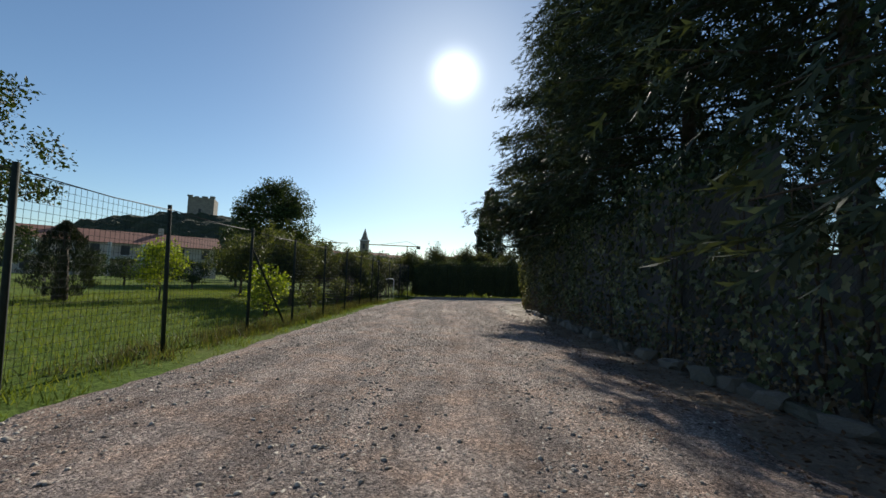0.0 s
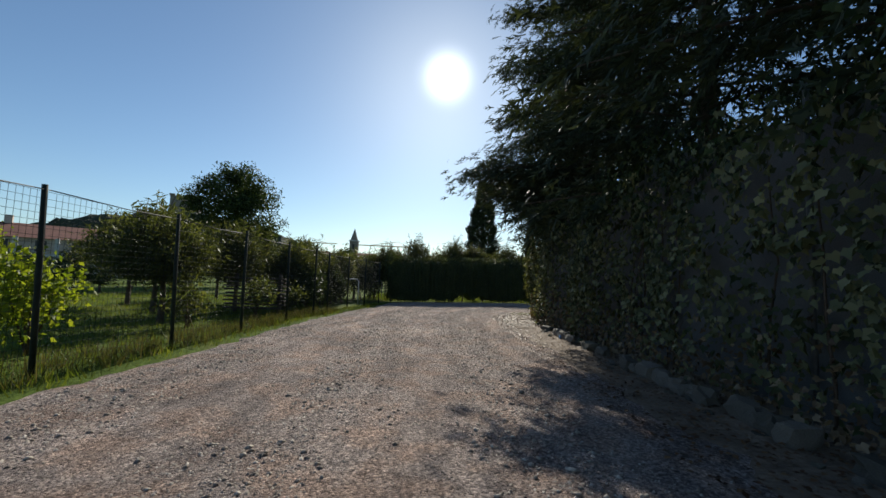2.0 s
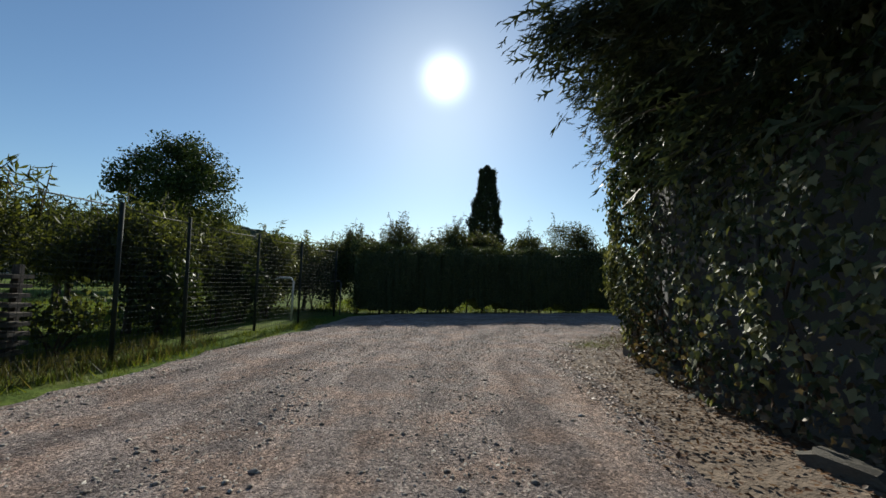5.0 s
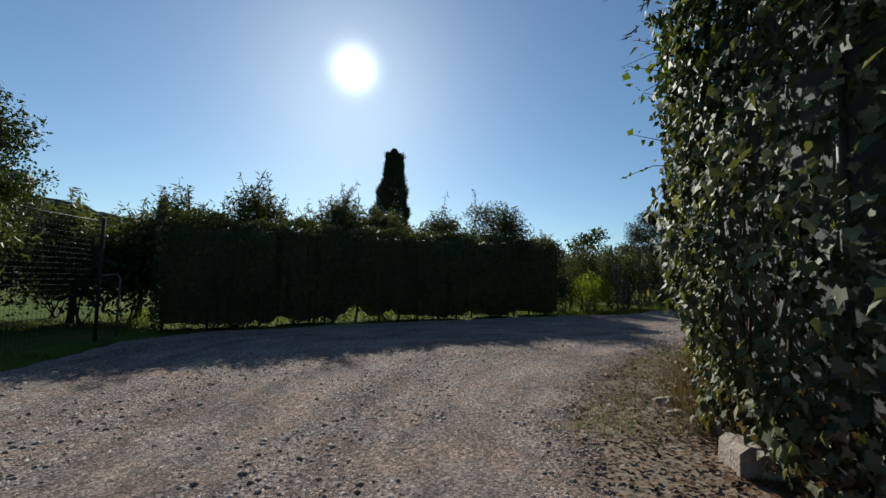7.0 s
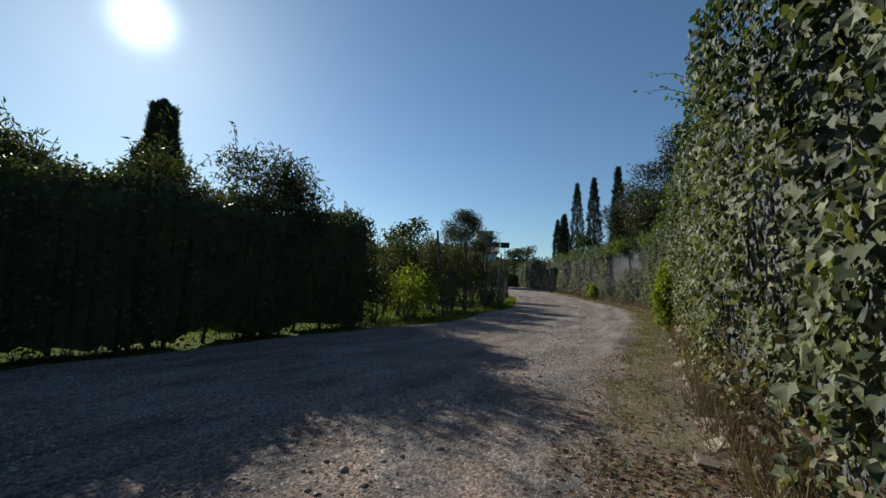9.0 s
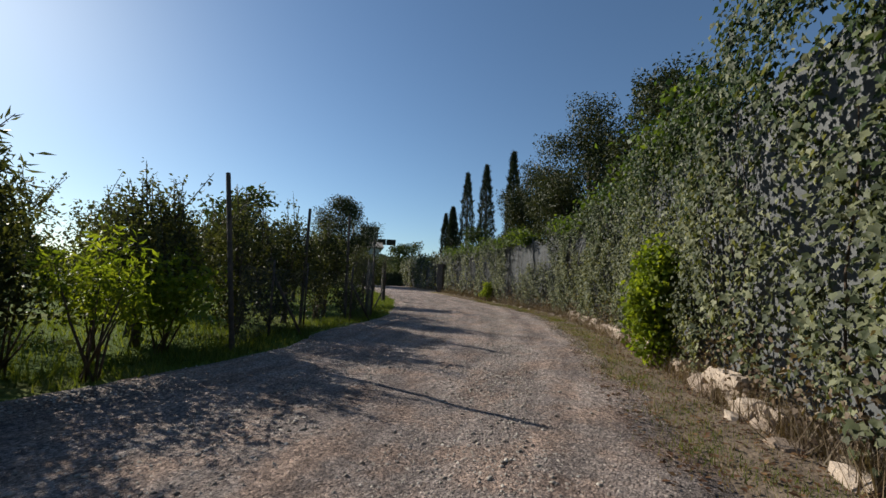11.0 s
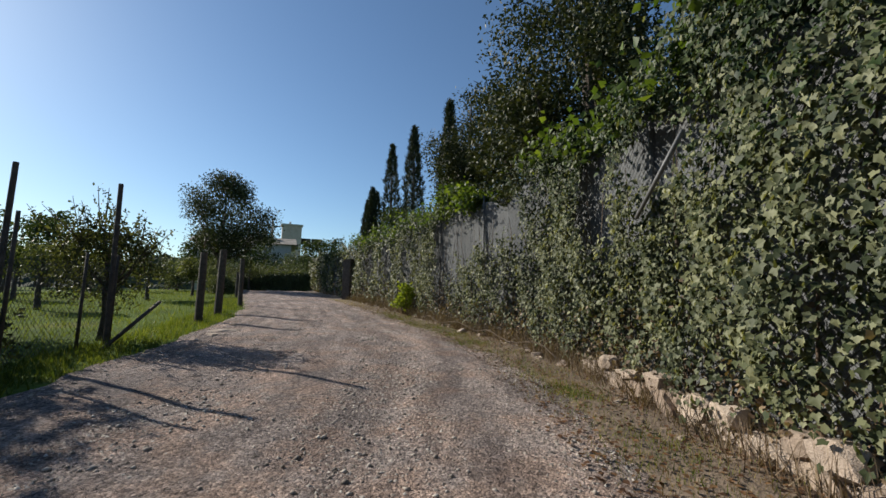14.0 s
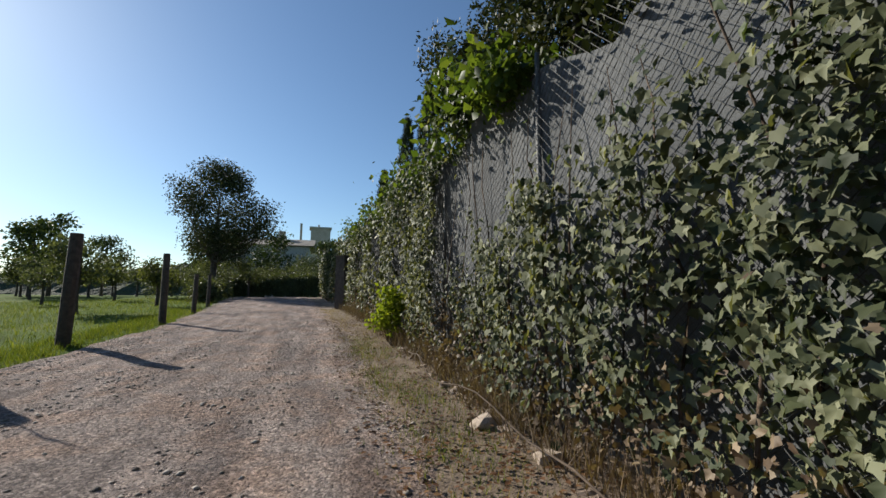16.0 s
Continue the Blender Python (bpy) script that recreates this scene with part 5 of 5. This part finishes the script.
# ---- houses, town, hill ----
def house(name, x, y, z, turn, w, d, h, roof_h, wall, label, floors=2, cols=5, flat=False, roof=None):
    roof = roof or TILE
    ob = thing(name, x, y, label, "house", z=z)
    ob.rotation_euler = (0, 0, radians(turn))
    box("wall", (-w / 2, -d / 2, -3), (w / 2, d / 2, h), wall, ob)
    if flat:
        box("roof", (-w / 2 - 0.3, -d / 2 - 0.3, h), (w / 2 + 0.3, d / 2 + 0.3, h + 0.3), PALE, ob)
    else:
        o = 0.6
        V = [(-w / 2 - o, -d / 2 - o, h - 0.1), (w / 2 + o, -d / 2 - o, h - 0.1), (w / 2 + o, d / 2 + o, h - 0.1), (-w / 2 - o, d / 2 + o, h - 0.1), (-w / 2 - o, 0, h + roof_h), (w / 2 + o, 0, h + roof_h)]
        put_mesh("roof", V, [(0, 1, 5, 4), (2, 3, 4, 5), (0, 4, 3), (1, 2, 5), (3, 2, 1, 0)], roof, ob, "red clay tile roof" if roof is TILE else "weathered grey-brown roof")
        for cx in (-w * 0.3, w * 0.18):
            box("chimney", (cx - 0.35, -0.4, h + roof_h * 0.5), (cx + 0.35, 0.4, h + roof_h + 0.9), PLASTER, ob)
    for f in range(floors):
        for c in range(cols):
            cx, cz = -w / 2 + w * (c + 0.5) / cols, h * (f + 0.25) / floors
            win = box("window", (cx - 0.5, -d / 2 - 0.06, cz), (cx + 0.5, -d / 2 + 0.1, cz + 1.35), DARK, ob)
            box("sill", (cx - 0.6, -d / 2 - 0.16, cz - 0.1), (cx + 0.6, -d / 2 + 0.05, cz), PALE, win)
    return ob


villa = house("house", -47.5, 61.5, 0, 37, 23, 9, 4.6, 1.9, PLASTER, "long two-storey house with red tile roof", 2, 7)
box("balcony", (-9, -6.3, 2.3), (2, -4.4, 2.55), PALE, villa)
for cx in (-9, -5.3, -1.7, 2):
    box("pillar", (cx - 0.2, -6.2, -1), (cx + 0.2, -5.8, 4.5), PALE, villa)
end_house = house("house", 50.5, 72.5, 1.0, -42, 10, 8, 5.7, 1.1, PALE, "pale house behind trees with low roof", 1, 4, roof=STONEWALL)
top_house = house("house", 88, 106, 9, -40, 4.4, 4, 7.8, 0, PLASTER, "small pale flat-roofed house above the trees", 1, 2, True)
box("chimney", (-4.6, -0.4, 5), (-4.1, 0.3, 9.0), PLASTER, top_house)
box("chimney", (-0.6, -0.3, 8.1), (-0.2, 0.2, 8.9), PLASTER, top_house)
solar = thing("solar_panel", 91.5, 103, "raised row of dark solar panels", "solar panel", z=12.5)
solar.rotation_euler = (0, 0, radians(-42))
for k in range(2):
    V, F = [], []
    box_into(V, F, -2.6 + 2.7 * k, -0.05, 0, -0.05 + 2.7 * k, 0.05, 1.5)
    put_mesh("panel", [(x, y - z * 0.5, z) for x, y, z in V], F, DARK, solar)
tubes("stand", [([(-1.3, 0, -4), (-1.3, 0.2, 0.9)], [0.08, 0.08]), ([(1.4, 0, -4), (1.4, 0.2, 0.9)], [0.08, 0.08])], PIPE, solar)


def mound(name, x, y, rx, ry, h, label, mat, rough=2.0, turn=0.0, n=72):
    """A wooded hill with a bumpy skyline of tree tops."""
    V, F = [], []
    c, s = math.cos(radians(turn)), math.sin(radians(turn))
    for j in range(n + 1):
        for i in range(n + 1):
            a, b = 2 * i / n - 1, 2 * j / n - 1
            r = math.sqrt(a * a + b * b)
            k = max(0, 1 - r) ** 0.8 if r < 1 else 0
            z = h * (k * (1.6 - 0.6 * k)) if k else -1
            if k:
                z += rough * (noise.noise((a * 14, b * 14, h)) + 0.7 * abs(noise.noise((a * 33, b * 33, 2)))) * min(1, k * 4)
            px, py = a * rx, b * ry
            V.append((x + px * c - py * s, y + px * s + py * c, z))
    for j in range(n):
        for i in range(n):
            q = j * (n + 1) + i
            F.append((q, q + 1, q + n + 2, q + n + 1))
    return tagged(put_mesh(name, V, F, mat), label, "hill", kind="structure")


mound("backdrop", -138, 232, 95, 60, 33, "wooded hill behind the houses", WOODS, 3.2, 20)
mound("backdrop", -112, 252, 58, 40, 27, "wooded hill flank behind the fields", WOODS, 3.0, 20)
mound("backdrop", -30, 330, 190, 60, 15, "low town hill with trees on the horizon", WOODS, 2.5)
mound("backdrop", 95, 118, 60, 30, 10, "wooded rise behind the lane's end", WOODS, 2.0, -40)
mound("backdrop", 160, 260, 160, 60, 12, "low wooded ridge on the horizon", WOODS, 2.5, -30)

keep_tower = thing("castle_tower", -140, 236, "squat square ruined stone tower on the hill", "tower", z=28)
V, F = [], []
box_into(V, F, -6.5, -6.5, -6, 6.5, 6.5, 14.5)
put_mesh("shaft", V, F, STONEWALL, keep_tower)
keep_tower.rotation_euler = (0, 0, radians(20))
for k, (a, w, e) in enumerate(((-6.9, 2.6, 1.0), (-3.4, 2.2, 0.5), (0.2, 3.0, 0.8), (4.2, 2.7, 1.2))):
    box("battlement", (a, -6.9, 14.5), (a + w, -5.9, 14.5 + e), STONEWALL, keep_tower)
box("opening", (-1.0, -6.62, 5), (0.2, -6.4, 8), DARK, keep_tower)

belfry = thing("bell_tower", -57, 294, "tall church bell tower with pointed spire", "bell tower", z=6)
box("shaft", (-2.7, -2.7, -4), (2.7, 2.7, 21), STONEWALL, belfry)
box("cornice", (-3.1, -3.1, 21), (3.1, 3.1, 21.9), PALE, belfry)
put_mesh("spire", [(-2.3, -2.3, 21.9), (2.3, -2.3, 21.9), (2.3, 2.3, 21.9), (-2.3, 2.3, 21.9), (0, 0, 30.5)], [(0, 1, 4), (1, 2, 4), (2, 3, 4), (3, 0, 4)], STONEWALL, belfry)
box("opening", (-0.8, -2.8, 15.5), (0.8, -2.6, 19), DARK, belfry)
for x, y, w, h in ((-82, 292, 16, 6), (-70, 290, 12, 5), (-48, 292, 14, 5.5), (-36, 296, 12, 4.5), (0, 296, 14, 5), (14, 290, 12, 6), (-96, 300, 14, 5)):
    house("house", x, y, 11.5, RNG.uniform(-15, 15), w, 9, h, 2, PLASTER, "distant town house with tiled roof", 2, 4)


def tower_crane(x, y, h, jib, turn, label):
    ob = thing("tower_crane", x, y, label, "crane", z=8)
    ob.rotation_euler = (0, 0, radians(turn))
    tubes("mast", [([(0, 0, -2), (0, 0, h)], [0.55, 0.45])], CRANE, ob, sides=4)
    tubes("jib", [([(-jib * 0.28, 0, h), (jib, 0, h + 0.4)], [0.4, 0.3])], CRANE, ob, sides=4)
    tubes("tie", [([(-jib * 0.25, 0, h), (0, 0, h + 3.5), (jib * 0.6, 0, h + 0.4)], [0.14] * 3)], CRANE, ob, sides=4)
    box("counterweight", (-jib * 0.28, -0.7, h - 1.8), (-jib * 0.2, 0.7, h), STONEWALL, ob)


tower_crane(-27, 300, 17, -34, 0, "distant yellow tower crane over the town")
tower_crane(-90, 305, 18, 18, 10, "distant small tower crane over the town")

# ---- loose things on the ground ----
hoop = thing("pipe_hoop", -2.75, 22.2, "bent pale water pipe standing by the fence", "pipe")
tubes("pipe", [([(-0.32, 0, 0.95), (-0.2, 0, 1.0), (0.05, 0, 1.0), (0.12, 0, 0.92), (0.12, 0, 0.5), (0.12, 0, -0.05)], [0.022] * 6)], WHITE, hoop, sides=8)
tap = thing("water_tap", -1.95, 24.3, "bent grey water tap pipe beside the hedge", "tap")
tubes("pipe", [([(0, 0, -0.05), (0, 0, 0.9), (-0.05, 0, 0.96), (-0.3, 0, 0.93)], [0.018] * 4)], PIPE, tap, sides=8)
pile = thing("board_pile", -4.4, 16.6, "stack of grey weathered boards by the fence", "board pile")
for k in range(9):
    b = box("board", (-0.8 + RNG.normal(0, 0.03), -0.12, 0.1 + 0.1 * k), (0.8 + RNG.normal(0, 0.03), 0.12, 0.14 + 0.1 * k), POST_WOOD, pile)
for k in (-0.6, 0.6):
    box("upright", (k - 0.04, 0.12, -0.05), (k + 0.04, 0.18, 1.05), POST_WOOD, pile)
bottle = thing("plastic_bottle", 3.0, 13.05, "crushed blue plastic bottle on the verge", "bottle", z=0.05)
tubes("body", [([(-0.1, 0, 0), (0.05, 0.01, 0.0), (0.09, 0.01, 0.0)], [0.034, 0.033, 0.014])], BLUE, bottle, sides=10)
tubes("cap", [([(0.09, 0.01, 0), (0.115, 0.01, 0)], [0.015, 0.015])], WHITE, bottle, sides=8)
for x, y, r in ((21.3, 34.9, 0.22), (20.8, 34.5, 0.13), (22.0, 35.6, 0.1)):
    ob = new("flat_stone", ROCKS[int(r * 100) % 7])
    ob.matrix_world = pose(x, y, ground_z(x, y) + 0.015, 0, 0, RNG.uniform(0, 360)) @ Matrix.Diagonal((r * 1.5, r, 0.05, 1))
    tagged(ob, "flat pale stone at the lane's edge", "stone")


strand = thing("loose_wire", 0, 0, "thin rusty wire trailing along the fence foot", "wire", z=0)
run = []
for k in range(24):
    q = WALL.near(21.6, 28.3) + 6.2 * k / 23
    a, b = WALL.off(q, 0.52 + 0.06 * math.sin(q * 2.3))
    run.append((a, b, ground_z(a, b) + 0.1 + 0.09 * math.sin(k * 0.55) ** 2))
tubes("strand", [(run, [0.006] * 24)], STEM, strand, sides=5)


# ---- grass and litter ----
def blades(name, P, h, mat, label, category="grass", wide=1.6):
    n = len(P)
    A = np.stack([RNG.normal(0, 0.35, n), RNG.normal(0, 0.35, n), np.ones(n)], 1)
    V, F = leaf_arrays(P - np.array([0, 0, 0.03]), A, unit(n), h * RNG.uniform(0.5, 1.4, n), BLADE, wide)
    return tagged(put_mesh(name, V, F, mat), label, category, kind="stuff")


def tufts(P, per, spread):
    Q = np.repeat(P, per, axis=0)
    Q[:, :2] += RNG.normal(0, spread, (len(Q), 2))
    return Q


def field(x0, x1, y0, y1, n):
    P = np.stack([RNG.uniform(x0, x1, n), RNG.uniform(y0, y1, n), np.zeros(n)], 1)
    for p in P:
        p[2] = ground_z(p[0], p[1])
    return P


lawn = np.vstack([field(-14, -3.3, 2, 26, 60000), field(-30, -12, 6, 40, 22000)])
blades("lawn_grass", lawn, 0.09, GRASS, "short bright green lawn grass")
blades("fence_grass", tufts(scatter_along(LEFT, 2, LEFT.near(-1.6, 22.6), 0.05, 0.75, 900, 0.7), 9, 0.06), 0.085, GRASS, "green grass tufts under the wire fence")
blades("dry_grass", tufts(scatter_along(LEFT, LEFT.near(-2.7, 4), LEFT.near(-2, 19), 0.35, 1.2, 420), 14, 0.07), 0.17, WEED, "tall dry grass stalks under the wire fence", "dry grass", 0.7)
P = field(-3.5, 13, 25, 36, 22000)
P = P[np.array([LEFT.at(LEFT.near(p[0], p[1]))[1] + 0.5 < p[1] for p in P])]
blades("orchard_grass", P, 0.15, GRASS, "green grass under the orchard trees")
blades("lane_grass", tufts(scatter_along(LEFT, LEFT.near(9.6, 28.8), LEFT.near(29.6, 45.6), 0.0, 1.1, 1700, 0.9), 10, 0.06), 0.1, GRASS, "green grass verge along the lane")
P = field(12, 34, 31, 58, 46000)
keep = np.array([(LEFT.off(LEFT.near(p[0], p[1]), 0)[1] < p[1]) for p in P[::1]])
blades("field_grass", P[keep], 0.12, GRASS, "sunlit green grass of the field")
blades("verge_grass", tufts(scatter_along(WALL, S_CORNER, WALL.near(27.5, 34.6), 0.5, 1.15, 380), 110, 0.15), 0.07, GRASS, "patches of short green grass on the soil verge")
blades("verge_straw", tufts(scatter_along(WALL, WALL.near(5.1, 19.7), WALL.near(32.6, 41), 0.3, 1.35, 3600), 10, 0.08), 0.07, STRAW, "short dry grass on the soil verge", "dry grass")
blades("ivy_foot_straw", tufts(scatter_along(WALL, S_CORNER, WALL.near(32.6, 41), 0.12, 0.42, 2100), 10, 0.07), 0.28, DRY_IVY, "dead brown stalks below the ivy", "dry stalks", 0.4)
P = scatter_along(WALL, WALL.near(3.3, 1), WALL.near(30, 37.5), 0.15, 1.4, 17000, 1.3)
P = np.vstack([P, scatter_along(WALL, S_CORNER - 4, S_CORNER + 4, 0.15, 1.2, 4500, 1.3)])
P[:, 2] += 0.035
n = len(P)
V, F = leaf_arrays(P, np.hstack([RNG.normal(size=(n, 2)), 0.12 * RNG.normal(size=(n, 1))]), np.array([0, 0, 1.0]) + 0.25 * unit(n), 0.042 * RNG.uniform(0.6, 1.3, n), OVAL, 1.3)
tagged(put_mesh("leaf_litter", V, F, LITTER), "scattered dry brown leaves on the verge", "leaf litter", kind="stuff")
